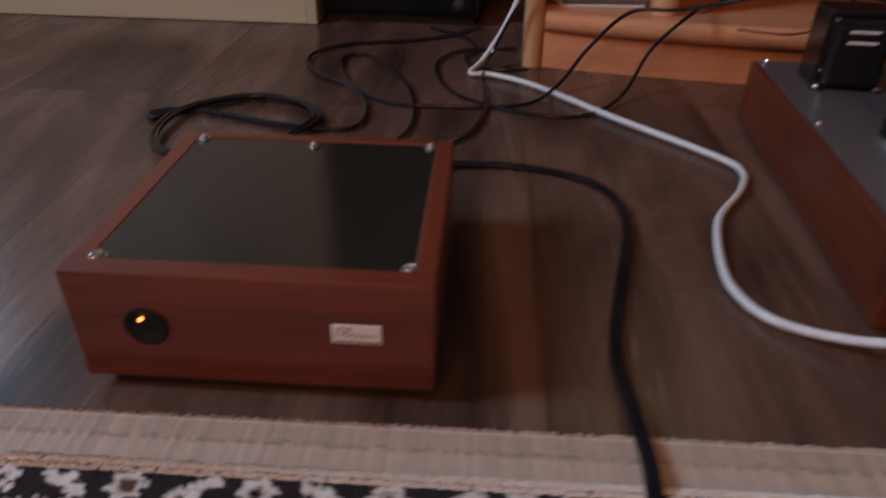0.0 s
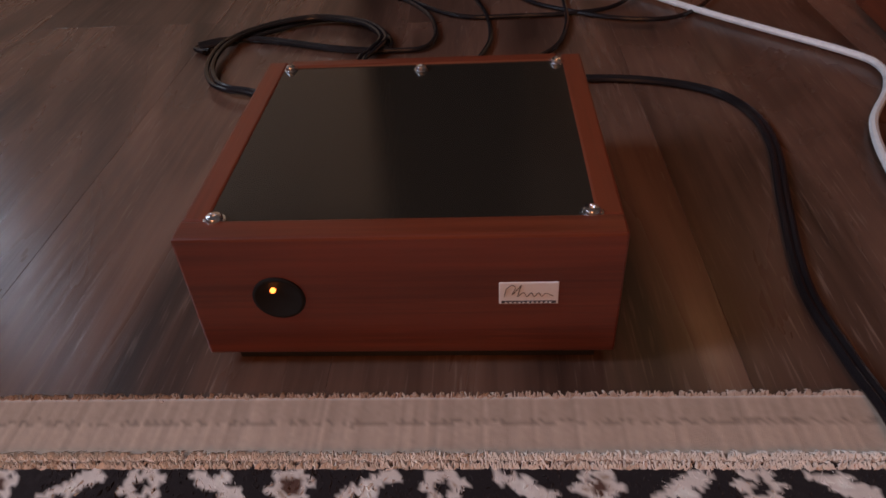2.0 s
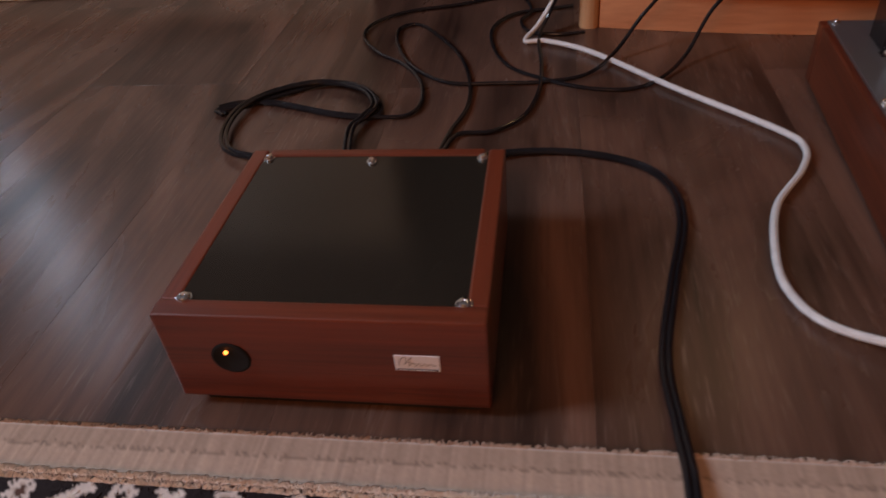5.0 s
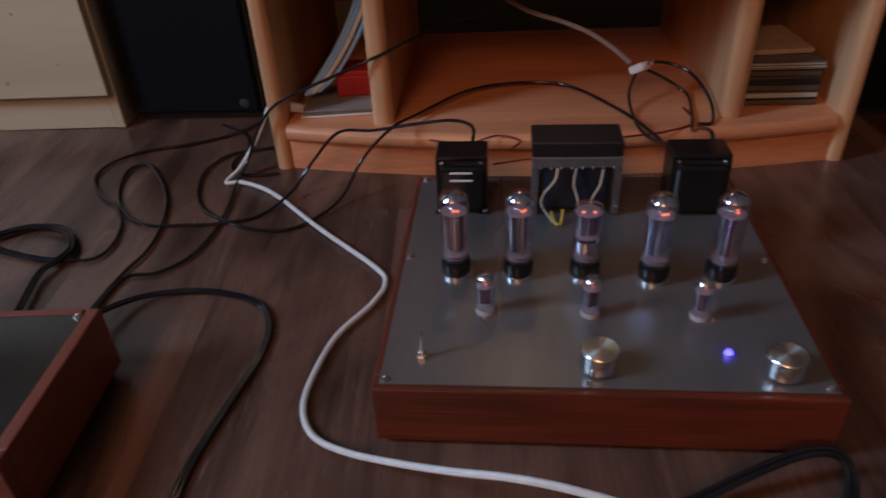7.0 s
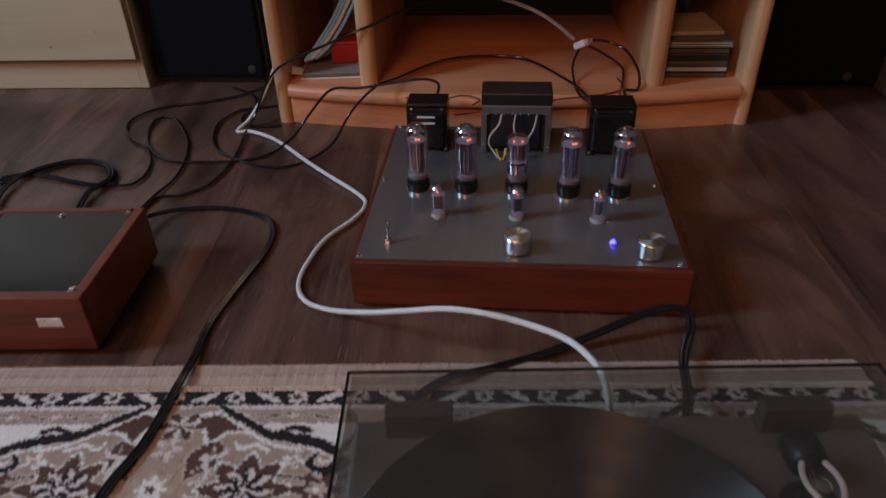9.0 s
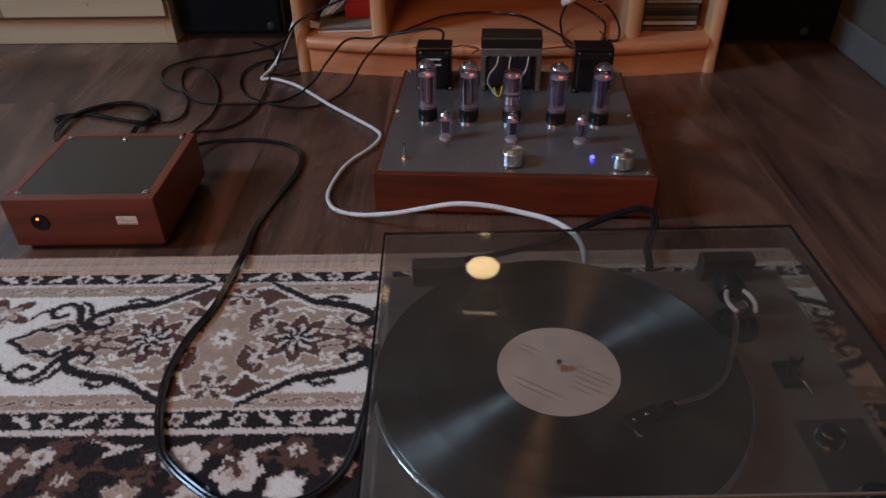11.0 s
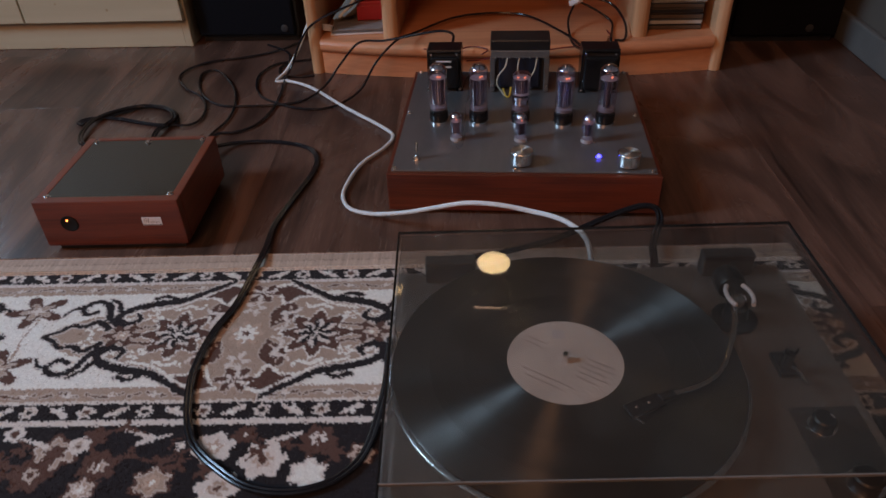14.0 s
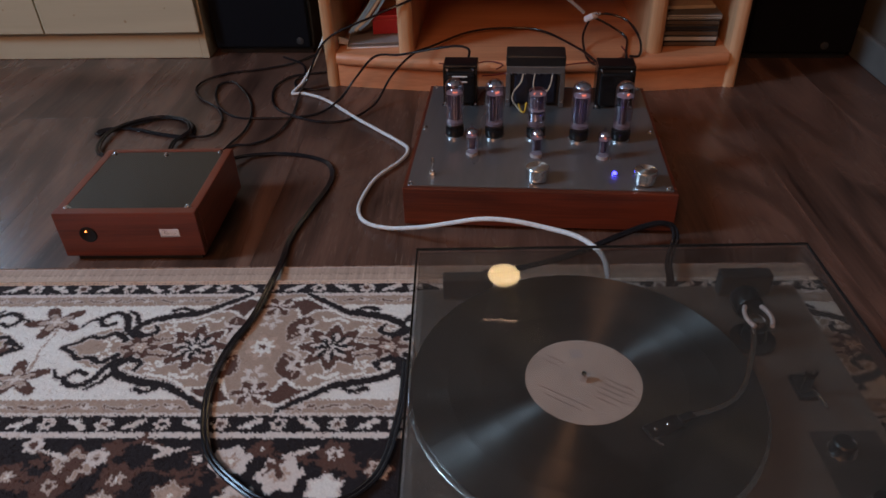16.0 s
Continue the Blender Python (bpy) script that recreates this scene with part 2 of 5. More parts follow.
def thing(name, m, label, category, group="", kind=""):
    ob = new(name)
    ob.empty_display_size = 0.02
    ob.matrix_world = m
    return tagged(ob, label, category, group, kind)


def block(x0, x1, y0, y1, z0, z1, bevel=0.0, seg=2, bm=None):
    """A bevelled box, alone or added to bm."""
    out = bmesh.new()
    bmesh.ops.create_cube(out, size=1, matrix=Matrix.Translation(((x0 + x1) / 2, (y0 + y1) / 2, (z0 + z1) / 2)) @ Matrix.Diagonal((x1 - x0, y1 - y0, z1 - z0, 1)))
    if bevel:
        bmesh.ops.bevel(out, geom=out.edges[:], offset=bevel, segments=seg, profile=0.5, affect="EDGES")
    return merge(bm, out)


def merge(bm, other):
    if bm is None:
        return other
    me = bpy.data.meshes.new("tmp")
    other.to_mesh(me)
    other.free()
    bm.from_mesh(me)
    bpy.data.meshes.remove(me)
    return bm


def turned(profile, steps=32, at=(0, 0, 0), bm=None, turn=None):
    """A body of revolution round z from (radius, height) pairs."""
    out = bmesh.new()
    rings = []
    for r, z in profile:
        if r < 1e-6:
            rings.append([out.verts.new((0, 0, z))])
        else:
            rings.append([out.verts.new((r * math.cos(2 * math.pi * i / steps), r * math.sin(2 * math.pi * i / steps), z)) for i in range(steps)])
    for a, b in zip(rings, rings[1:]):
        for i in range(steps):
            j = (i + 1) % steps
            vs = [a[i % len(a)], a[j % len(a)], b[j % len(b)], b[i % len(b)]]
            keep = []
            for v in vs:
                if v not in keep:
                    keep.append(v)
            if len(keep) > 2:
                out.faces.new(keep)
    bmesh.ops.recalc_face_normals(out, faces=out.faces[:])
    bmesh.ops.transform(out, matrix=Matrix.Translation(at) @ (turn or Matrix()), verts=out.verts[:])
    return merge(bm, out)


def smooth_line(points, per=8):
    """Catmull-Rom through the points."""
    p = [Vector(q) for q in points]
    p = [2 * p[0] - p[1]] + p + [2 * p[-1] - p[-2]]
    out = []
    for i in range(1, len(p) - 2):
        for k in range(per):
            t = k / per
            out.append(0.5 * ((2 * p[i]) + (p[i + 1] - p[i - 1]) * t + (2 * p[i - 1] - 5 * p[i] + 4 * p[i + 1] - p[i + 2]) * t * t
                              + (3 * p[i] - p[i - 1] - 3 * p[i + 1] + p[i + 2]) * t ** 3))
    return out + [p[-2]]


def hose(points, r, sides=8, per=8, bm=None):
    """A round cord swept along a smooth line through the points."""
    line = smooth_line(points, per)
    out = bmesh.new()
    up, rings = Vector((0, 0, 1)), []
    for i, c in enumerate(line):
        d = (line[min(i + 1, len(line) - 1)] - line[max(i - 1, 0)]).normalized()
        s = d.cross(up)
        s = s.normalized() if s.length > 1e-3 else Vector((1, 0, 0))
        u = s.cross(d)
        rings.append([out.verts.new(c + r * (math.cos(2 * math.pi * k / sides) * s + math.sin(2 * math.pi * k / sides) * u)) for k in range(sides)])
    for a, b in zip(rings, rings[1:]):
        for k in range(sides):
            out.faces.new((a[k], a[(k + 1) % sides], b[(k + 1) % sides], b[k]))
    out.faces.new(rings[0][::-1]), out.faces.new(rings[-1])
    return merge(bm, out)


def cord(name, points, r, material, label, category="cable", group="", twin=0.0):
    """A cable lying on its supports; twin: the gap between the axes of a flat two-core cord."""
    if not twin:
        ob = part(name, hose(points, r), material, None, label, True)
        return tagged(ob, label, category, group)
    line = [Vector(p) for p in points]
    bm = None
    for side in (-1, 1):
        pts = []
        for i, c in enumerate(line):
            d = line[min(i + 1, len(line) - 1)] - line[max(i - 1, 0)]
            s = Vector((d.y, -d.x, 0)).normalized()
            pts.append(c + s * twin * side / 2)
        bm = hose(pts, r, bm=bm)
    return tagged(part(name, bm, material, None, label, True), label, category, group)


def screw(parent, x, y, z, r=0.0042):
    """A domed chrome screw with a washer and a cross slot."""
    bm = turned([(r * 1.25, 0), (r * 1.25, 0.0006), (r, 0.0008), (r, 0.0016), (r * 0.8, 0.0027), (r * 0.35, 0.0032), (r * 0.33, 0.0024), (0, 0.0024)], 20, (x, y, z))
    return part("screw", bm, CHROME, parent, "chrome screw", True)


# ---- the room ----
def wall(name, x0, x1, y0, y1, z0=0.0, z1=2.5, material=WALL):
    ob = part(name, block(x0, x1, y0, y1, z0, z1), material)
    ob.matrix_world = ROOM
    return tagged(ob, "plain warm grey-brown papered wall", "wall", kind="structure")


wall("wall_south", WEST - 0.12, EAST + 0.12, SOUTH - 0.12, SOUTH)
wall("wall_east", EAST, EAST + 0.12, SOUTH, NORTH)


def pierced_wall(name, from_, to, opening, across, label):
    """A wall with one window opening; across() turns a stretch along the wall and two heights into a block's limits."""
    a, b, sill, head = opening[:4]
    bm = None
    for u0, u1, z0, z1 in ((from_, a, 0, 2.5), (a, b, 0, sill), (a, b, head, 2.5), (b, to, 0, 2.5)):
        bm = block(*across(u0, u1), z0, z1, bm=bm)
    ob = part(name, bm, WALL)
    ob.matrix_world = ROOM
    return tagged(ob, label, "wall", kind="structure")


pierced_wall("wall_west", SOUTH, NORTH, WEST_WINDOW, lambda u0, u1: (WEST - 0.12, WEST, u0, u1), "plain papered wall with a window opening")
pierced_wall("wall_north", WEST - 0.12, EAST + 0.12, NORTH_WINDOW, lambda u0, u1: (u0, u1, NORTH, NORTH + 0.12), "plain papered wall with a narrow window opening")
_c = part("ceiling", block(WEST - 0.12, EAST + 0.12, SOUTH - 0.12, NORTH + 0.12, 2.5, 2.6), CEIL)
_c.matrix_world = ROOM
tagged(_c, "plain white painted ceiling", "ceiling", kind="structure")
WHITE_PAINT = mat("white_paint", (0.78, 0.78, 0.76), 0.4, 0.0, 0.04, 8)
for _i, (_m, (y0, y1, z0, z1, _)) in enumerate(((ROOM @ pose(WEST - 0.075, 0, 0), WEST_WINDOW), (ROOM @ pose(0, NORTH + 0.075, 0, 0, 0, -90), NORTH_WINDOW))):
    _win = thing(f"window_{_i + 1}", _m, "white framed window with dusk light outside", "window", kind="structure")
    for a0, a1, c0, c1 in ((y0, y1, z0, z0 + 0.05), (y0, y1, z1 - 0.05, z1), (y0, y0 + 0.05, z0 + 0.05, z1 - 0.05), (y1 - 0.05, y1, z0 + 0.05, z1 - 0.05)):
        part("window_frame", block(-0.03, 0.03, a0, a1, c0, c1, 0.004), WHITE_PAINT, _win)
    _p = part("pane", block(-0.004, 0.004, y0 + 0.05, y1 - 0.05, z0 + 0.05, z1 - 0.05), PANE, _win)
    _p.visible_shadow = False
_b = part("baseboard", block(EAST - 0.014, EAST, -2.9, 1.12, 0.0005, 0.06, 0.004), mat("beige_paint", (0.125, 0.118, 0.11), 0.45))
_b.matrix_world = ROOM
tagged(_b, "beige painted skirting board along the wall", "baseboard", kind="structure")

# lamps out of view: an assumed ceiling lamp, and a small globe on a wall bracket mirrored in the lid
LAMP_GLASS = glow("lit_opal_glass", (1.0, 0.74, 0.40), 10.0)
_l = thing("wall_lamp", pose(0.09, 0.985, 1.11), "small lit opal globe lamp on a wall bracket", "lamp")
_g = part("globe", turned([(0.052 * math.sin(math.pi * i / 16), -0.021 * math.cos(math.pi * i / 16)) for i in range(17)], 28), LAMP_GLASS, _l, "glowing warm opal glass globe", True)
_g.visible_shadow = False
part("bracket", hose([(0, 0.052, 0), (0, 0.09, -0.02), (0, 0.135, -0.02)], 0.007), CHROME, _l, "chrome bracket", True)
part("wall_plate", turned([(0, 0), (0.035, 0), (0.035, 0.008), (0.02, 0.014), (0, 0.014)], 24, (0, 0.146, -0.02), turn=pose(0, 0, 0, 90)), CHROME, _l, "chrome wall plate", True)
part("shade", turned([(0.034, 0.030), (0.036, 0.030), (0.058, 0.150), (0.056, 0.150)], 32), mat("brown_lamp_shade", (0.05, 0.032, 0.02), 0.7), _l, "brown conical shade above the globe", True)
# glowing bar added for the bright streak mirrored in the turntable lid
part("streak_bar", block(-0.062, 0.050, -0.0600, -0.0570, 0.139, 0.1445, 0.001, 1), glow("lit_streak_bar", (1.0, 0.66, 0.45), 4.0), _l, "glowing bar added for the streak mirrored in the lid")
_l = thing("ceiling_lamp", pose(-0.50, -2.50, 2.00), "assumed round lit paper lamp on the ceiling, out of view", "lamp")
_g = part("shade", turned([(0.40 * math.sin(math.pi * i / 18), -0.40 * math.cos(math.pi * i / 18)) for i in range(19)], 36), glow("paper_shade", (1.0, 0.62, 0.36), 0.5), _l, "round lit paper shade", True)
_g.visible_shadow = False
part("rod", turned([(0.006, 0.39), (0.006, 0.48), (0.05, 0.482), (0.05, 0.499), (0, 0.499)], 16), CHROME, _l)


# ---- rug: a hand-drawn oriental border, worked out tuft by tuft ----
RUG = pose(0, -0.1115, 0, 0, 0, 6.0)
CREAM, BEIGE, TAN, BROWN, DARK, PALE = (0.84, 0.82, 0.765), (0.43, 0.318, 0.25), (0.52, 0.38, 0.30), (0.112, 0.057, 0.044), (0.018, 0.014, 0.016), (0.72, 0.65, 0.60)


class Weave:
    """Colours on a lattice of tufts: u along the rug's far edge, v away from it."""

    def __init__(self, u, v, blur):
        self.u = u + np.random.normal(0, blur, u.shape)
        self.v = v + np.random.normal(0, blur, v.shape)
        self.c = np.empty((*u.shape, 3))
        self.c[:] = TAN

    def put(self, where, colour):
        self.c[where] = colour

    def band(self, v0, v1, colour):
        self.put((self.v >= v0) & (self.v < v1), colour)

    def petals(self, u, v, r, n, colour, depth=0.28, stretch=1.0, spin=0.0):
        du, dv = (self.u - u) / stretch, self.v - v
        a = np.arctan2(dv, du)
        self.put(np.hypot(du, dv) < r * (1 - depth + depth * np.cos(n * (a + spin))), colour)

    def stroke(self, points, w0, w1, colour):
        line = smooth_line([(x, y, 0) for x, y in points], 5)
        k = len(line) - 1
        lo = Vector((min(p.x for p in line), min(p.y for p in line))) - Vector((0.02, 0.02))
        hi = Vector((max(p.x for p in line), max(p.y for p in line))) + Vector((0.02, 0.02))
        box = (self.u > lo.x) & (self.u < hi.x) & (self.v > lo.y) & (self.v < hi.y)
        bu, bv = self.u[box], self.v[box]
        hit = np.zeros(bu.shape, bool)
        for i, (p, q) in enumerate(zip(line, line[1:])):
            d = q - p
            t = np.clip(((bu - p.x) * d.x + (bv - p.y) * d.y) / max(d.x ** 2 + d.y ** 2, 1e-9), 0, 1)
            hit |= np.hypot(bu - p.x - t * d.x, bv - p.y - t * d.y) < w0 + (w1 - w0) * i / k
        full = np.zeros(self.u.shape, bool)
        full[box] = hit
        self.put(full, colour)

    def area(self, points, colour):
        """A filled outline, by the even-odd rule."""
        line = smooth_line([(x, y, 0) for x, y in points + points[:1]], 4)
        inside = np.zeros(self.u.shape, bool)
        for p, q in zip(line, line[1:]):
            if abs(p.y - q.y) > 1e-9:
                cross = ((p.y > self.v) != (q.y > self.v)) & (self.u < (q.x - p.x) * (self.v - p.y) / (q.y - p.y) + p.x)
                inside ^= cross
        self.put(inside, colour)


def mirrored(points, cu, cv, su, sv):
    return [(cu + su * a, cv + sv * b) for a, b in points]


def small_blossoms(w, v, u0, u1, step, r):
    """The running border: blossoms and slanted leaves by turns on black."""
    k, u = 0, u0
    while u < u1:
        if k % 2:
            w.petals(u, v, r * 0.95, 6, PALE, 0.16, 1.1, k)
            w.petals(u, v, r * 0.62, 5, BEIGE, 0.2, 1.1, k)
            w.petals(u, v, r * 0.38, 5, BROWN if k % 4 == 1 else DARK, 0.1)
        else:
            s = 1 if k % 4 else -1
            w.stroke([(u - r * 1.0, v + s * r * 0.55), (u, v), (u + r * 1.0, v - s * r * 0.45)], r * 0.20, r * 0.38, PALE)
            w.petals(u + r * 0.15, v + s * r * 0.35, r * 0.46, 4, CREAM, 0.3)
        k, u = k + 1, u + step


def cartouche(w, cu, cv):
    """A long beige shield edged with black scrolls, two rosettes and a middle flower in it; both halves mirror."""
    quarters = [(su, sv) for su in (-1, 1) for sv in (-1, 1)]
    for su, sv in quarters:
        w.area(mirrored([(0, -0.002), (0, 0.088), (0.045, 0.090), (0.075, 0.066), (0.11, 0.050), (0.15, 0.034), (0.19, 0.030), (0.228, 0.004), (0.19, -0.002)], cu, cv, su, sv), BEIGE)
    for su, sv in quarters:
        q = lambda pts: mirrored(pts, cu, cv, su, sv)
        # brown leaf pairs beside the middle axis, edged in cream
        w.area(q([(0.012, 0.084), (0.046, 0.090), (0.072, 0.064), (0.050, 0.060), (0.034, 0.046), (0.024, 0.066)]), CREAM)
        w.area(q([(0.017, 0.080), (0.045, 0.085), (0.064, 0.066), (0.048, 0.064), (0.036, 0.053), (0.028, 0.068)]), BROWN)
        w.area(q([(0.026, 0.010), (0.050, 0.028), (0.046, 0.052), (0.022, 0.038)]), BROWN)
        w.stroke(q([(0.030, 0.018), (0.042, 0.032), (0.042, 0.046)]), 0.0010, 0.0010, TAN)
        # black scrolls along the shield, cream on their inner side
        w.stroke(q([(0.040, 0.084), (0.066, 0.066), (0.092, 0.049), (0.120, 0.042)]), 0.0016, 0.0022, CREAM)
        w.stroke(q([(0.036, 0.094), (0.064, 0.076), (0.090, 0.060), (0.120, 0.054)]), 0.0028, 0.0062, DARK)
        w.stroke(q([(0.120, 0.054), (0.146, 0.045), (0.158, 0.031), (0.146, 0.020), (0.131, 0.026), (0.135, 0.036)]), 0.0058, 0.0026, DARK)
        w.stroke(q([(0.100, 0.064), (0.112, 0.068), (0.124, 0.064)]), 0.0024, 0.0036, DARK)
        w.stroke(q([(0.148, 0.016), (0.166, 0.028), (0.176, 0.052), (0.192, 0.060), (0.206, 0.050), (0.198, 0.037), (0.186, 0.042)]), 0.0046, 0.0028, DARK)
        w.stroke(q([(0.160, 0.044), (0.166, 0.056), (0.178, 0.064)]), 0.0034, 0.0018, DARK)
        w.stroke(q([(0.206, 0.050), (0.218, 0.046), (0.224, 0.036)]), 0.0028, 0.0014, DARK)
        w.stroke(q([(0.162, 0.012), (0.178, 0.024), (0.192, 0.016), (0.206, 0.018), (0.218, 0.008), (0.232, 0.001)]), 0.0038, 0.0026, DARK)
        w.petals(*q([(0.178, 0.010)])[0], 0.0095, 4, CREAM, 0.35, 1.2)
        w.petals(*q([(0.178, 0.010)])[0], 0.0040, 4, BEIGE, 0.2)
        w.petals(*q([(0.116, 0.030)])[0], 0.0095, 5, CREAM, 0.3, 1.2)
        w.petals(*q([(0.116, 0.030)])[0], 0.0040, 5, TAN, 0.2)
        w.stroke(q([(0.140, 0.030), (0.146, 0.026), (0.150, 0.032)]), 0.0022, 0.0016, CREAM)
        w.stroke(q([(0.092, 0.042), (0.078, 0.048), (0.066, 0.044), (0.060, 0.050)]), 0.0026, 0.0018, CREAM)
        w.stroke(q([(0.100, 0.016), (0.126, 0.012), (0.134, 0.018)]), 0.0016, 0.0012, BROWN)
    for su in (-1, 1):
        x = cu + su * 0.079
        w.petals(x, cv, 0.041, 8, CREAM, 0.18, 1.05)
        w.petals(x, cv, 0.037, 8, BROWN, 0.18, 1.05)
        w.petals(x, cv, 0.024, 8, DARK, 0.25)
        for k in range(8):
            a = k * math.pi / 4 + 0.2
            w.stroke([(x + 0.007 * math.cos(a), cv + 0.007 * math.sin(a)), (x + 0.014 * math.cos(a + 0.15), cv + 0.013 * math.sin(a + 0.15)), (x + 0.023 * math.cos(a - 0.1), cv + 0.020 * math.sin(a - 0.1))], 0.0012, 0.0030, PALE)
        w.petals(x, cv, 0.0050, 4, CREAM, 0.3)
        for sv in (-1, 1):
            w.stroke([(cu + su * 0.036, cv + sv * 0.034), (cu + su * 0.044, cv + sv * 0.014), (cu + su * 0.032, cv + sv * 0.006)], 0.0030, 0.0022, PALE)
            w.stroke([(cu + su * 0.036, cv + sv * 0.034), (cu + su * 0.050, cv + sv * 0.036), (cu + su * 0.056, cv + sv * 0.044)], 0.0026, 0.0014, PALE)
        w.petals(cu + su * 0.142, cv, 0.019, 6, BROWN, 0.25, 1.25)
        w.petals(cu + su * 0.142, cv, 0.009, 6, TAN, 0.2, 1.2)
        w.petals(cu + su * 0.142, cv, 0.0035, 4, CREAM, 0.2)
    w.petals(cu, cv, 0.021, 7, TAN, 0.2)
    w.petals(cu, cv, 0.0150, 8, CREAM, 0.22)
    w.petals(cu, cv, 0.0050, 5, BROWN, 0.2)
    for sv in (-1, 1):
        w.petals(cu, cv + sv * 0.044, 0.015, 5, PALE, 0.32)
        w.petals(cu, cv + sv * 0.044, 0.005, 5, BEIGE, 0.1)
        w.petals(cu + 0.004, cv + sv * 0.070, 0.018, 6, BROWN, 0.25, 1.3)
        w.petals(cu + 0.004, cv + sv * 0.070, 0.012, 6, PALE, 0.35, 1.4, 0.4)
        w.petals(cu + 0.004, cv + sv * 0.070, 0.004, 5, BROWN, 0.3, 1.4)


def sprig(w, cu, cv):
    """A brown leaf spray on the cream ground between two shields."""
    for sv in (-1, 1):
        w.stroke([(cu, cv), (cu + 0.004, cv + sv * 0.03), (cu - 0.006, cv + sv * 0.06)], 0.0012, 0.0012, BEIGE)
        w.petals(cu - 0.004, cv + sv * 0.047, 0.030, 5, BROWN, 0.33, 1.25, 0.5 * sv)
        w.petals(cu - 0.004, cv + sv * 0.047, 0.016, 5, BEIGE, 0.3, 1.3, 0.5 * sv)
        w.petals(cu - 0.004, cv + sv * 0.047, 0.007, 4, PALE, 0.3, 1.3)
    w.petals(cu - 0.045, cv, 0.018, 4, DARK, 0.4, 0.8)
    w.petals(cu - 0.045, cv, 0.010, 4, BROWN, 0.3, 0.8)


def weave_colours(u, v, blur):
    w = Weave(u, v, blur)
    w.band(0.035, 0.060, DARK)
    w.band(0.058, 0.0635, PALE)
    w.band(0.0635, 0.081, BEIGE)
    w.band(0.081, 0.234, CREAM)
    w.band(0.234, 0.255, BEIGE)
    w.band(0.252, 0.256, PALE)
    w.band(0.256, 0.277, DARK)
    w.band(0.277, 0.284, PALE)
    w.band(0.284, 9.0, DARK)
    w.band(0.0, 0.013, (0.51, 0.37, 0.29))
    w.band(0.013, 0.0145, (0.34, 0.25, 0.20))
    small_blossoms(w, 0.0475, -0.911, 0.58, 0.03015, 0.0098)
    small_blossoms(w, 0.2665, -0.90, 0.58, 0.0296, 0.0092)
    for k in range(-18, 14):
        for v0 in (0.072, 0.244):
            s = 1 if k % 2 else -1
            w.stroke([(k * 0.045 - 0.02, v0 + s * 0.002), (k * 0.045, v0 - s * 0.003), (k * 0.045 + 0.02, v0 + s * 0.002)], 0.0008, 0.0008, BROWN)
            w.petals(k * 0.045 + 0.008, v0, 0.0045, 4, PALE, 0.3, 1.4)
    for k in (-1, 0, 1):
        cartouche(w, -0.143 + 0.512 * k, 0.1545)
        sprig(w, -0.399 + 0.512 * k, 0.1575)
    # big blossoms on the dark field
    rnd = random.Random(4)
    drawn = ((-0.137, 0.312, 0.018, PALE, TAN), (-0.087, 0.327, 0.020, PALE, TAN), (-0.043, 0.342, 0.016, CREAM, CREAM), (-0.039, 0.303, 0.016, BROWN, PALE), (-0.169, 0.309, 0.011, DARK, PALE), (-0.288, 0.317, 0.022, BEIGE, BROWN),
             (-0.240, 0.332, 0.017, BROWN, BEIGE), (-0.338, 0.293, 0.010, PALE, BROWN), (-0.183, 0.350, 0.018, BEIGE, TAN), (-0.122, 0.357, 0.018, PALE, BEIGE), (0.004, 0.321, 0.013, TAN, BROWN), (-0.256, 0.298, 0.012, BROWN, BROWN),
             (-0.246, 0.357, 0.014, BEIGE, PALE), (-0.300, 0.341, 0.018, BROWN, BEIGE), (-0.110, 0.297, 0.010, BROWN, BROWN), (-0.268, 0.308, 0.010, PALE, BEIGE), (-0.345, 0.330, 0.016, BROWN, BEIGE), (-0.39, 0.312, 0.015, BEIGE, BROWN))
    spots = [b[:3] for b in drawn]
    while len(spots) < 90:
        s = (rnd.uniform(-0.9, 0.56), rnd.uniform(0.31, 0.75), rnd.uniform(0.012, 0.024))
        if all((s[0] - t[0]) ** 2 + (s[1] - t[1]) ** 2 > 0.042 ** 2 for t in spots):
            spots.append(s)
    for i, (a, b, r) in enumerate(spots):
        t = rnd.uniform(0, 6)
        if b < 0.62:
            w.stroke([(a, b), (a + 0.03 * math.cos(t), b + 0.02 * math.sin(t)), (a + 0.055 * math.cos(t + 0.5), b + 0.03 * math.sin(t + 0.5))], 0.0018, 0.0012, BROWN)
            w.petals(a + 0.03 * math.cos(t), b + 0.024 * math.sin(t), 0.009, 3, BROWN, 0.4, 1.2, t)
        outer, inner = drawn[i][3:] if i < len(drawn) else ((BEIGE, BROWN), (BROWN, BEIGE), (PALE, TAN))[i % 3]
        w.petals(a, b, r * 1.10, 6, PALE if outer in (PALE, CREAM) else BROWN, 0.13, 1.1, t)
        w.petals(a, b, r * 0.92, 6, outer, 0.16, 1.1, t)
        w.petals(a, b, r * 0.50, 6, inner, 0.2, 1.1, t)
        w.petals(a, b, r * 0.22, 5, BROWN if i % 2 else CREAM, 0.2)
    for a, b, sx in ((-0.215, 0.294, 1), (-0.196, 0.300, -1), (-0.315, 0.303, 1), (-0.07, 0.300, -1)):
        w.stroke([(a - 0.014 * sx, b - 0.004), (a, b), (a + 0.016 * sx, b + 0.006)], 0.0012, 0.0030, PALE)
    return w.c


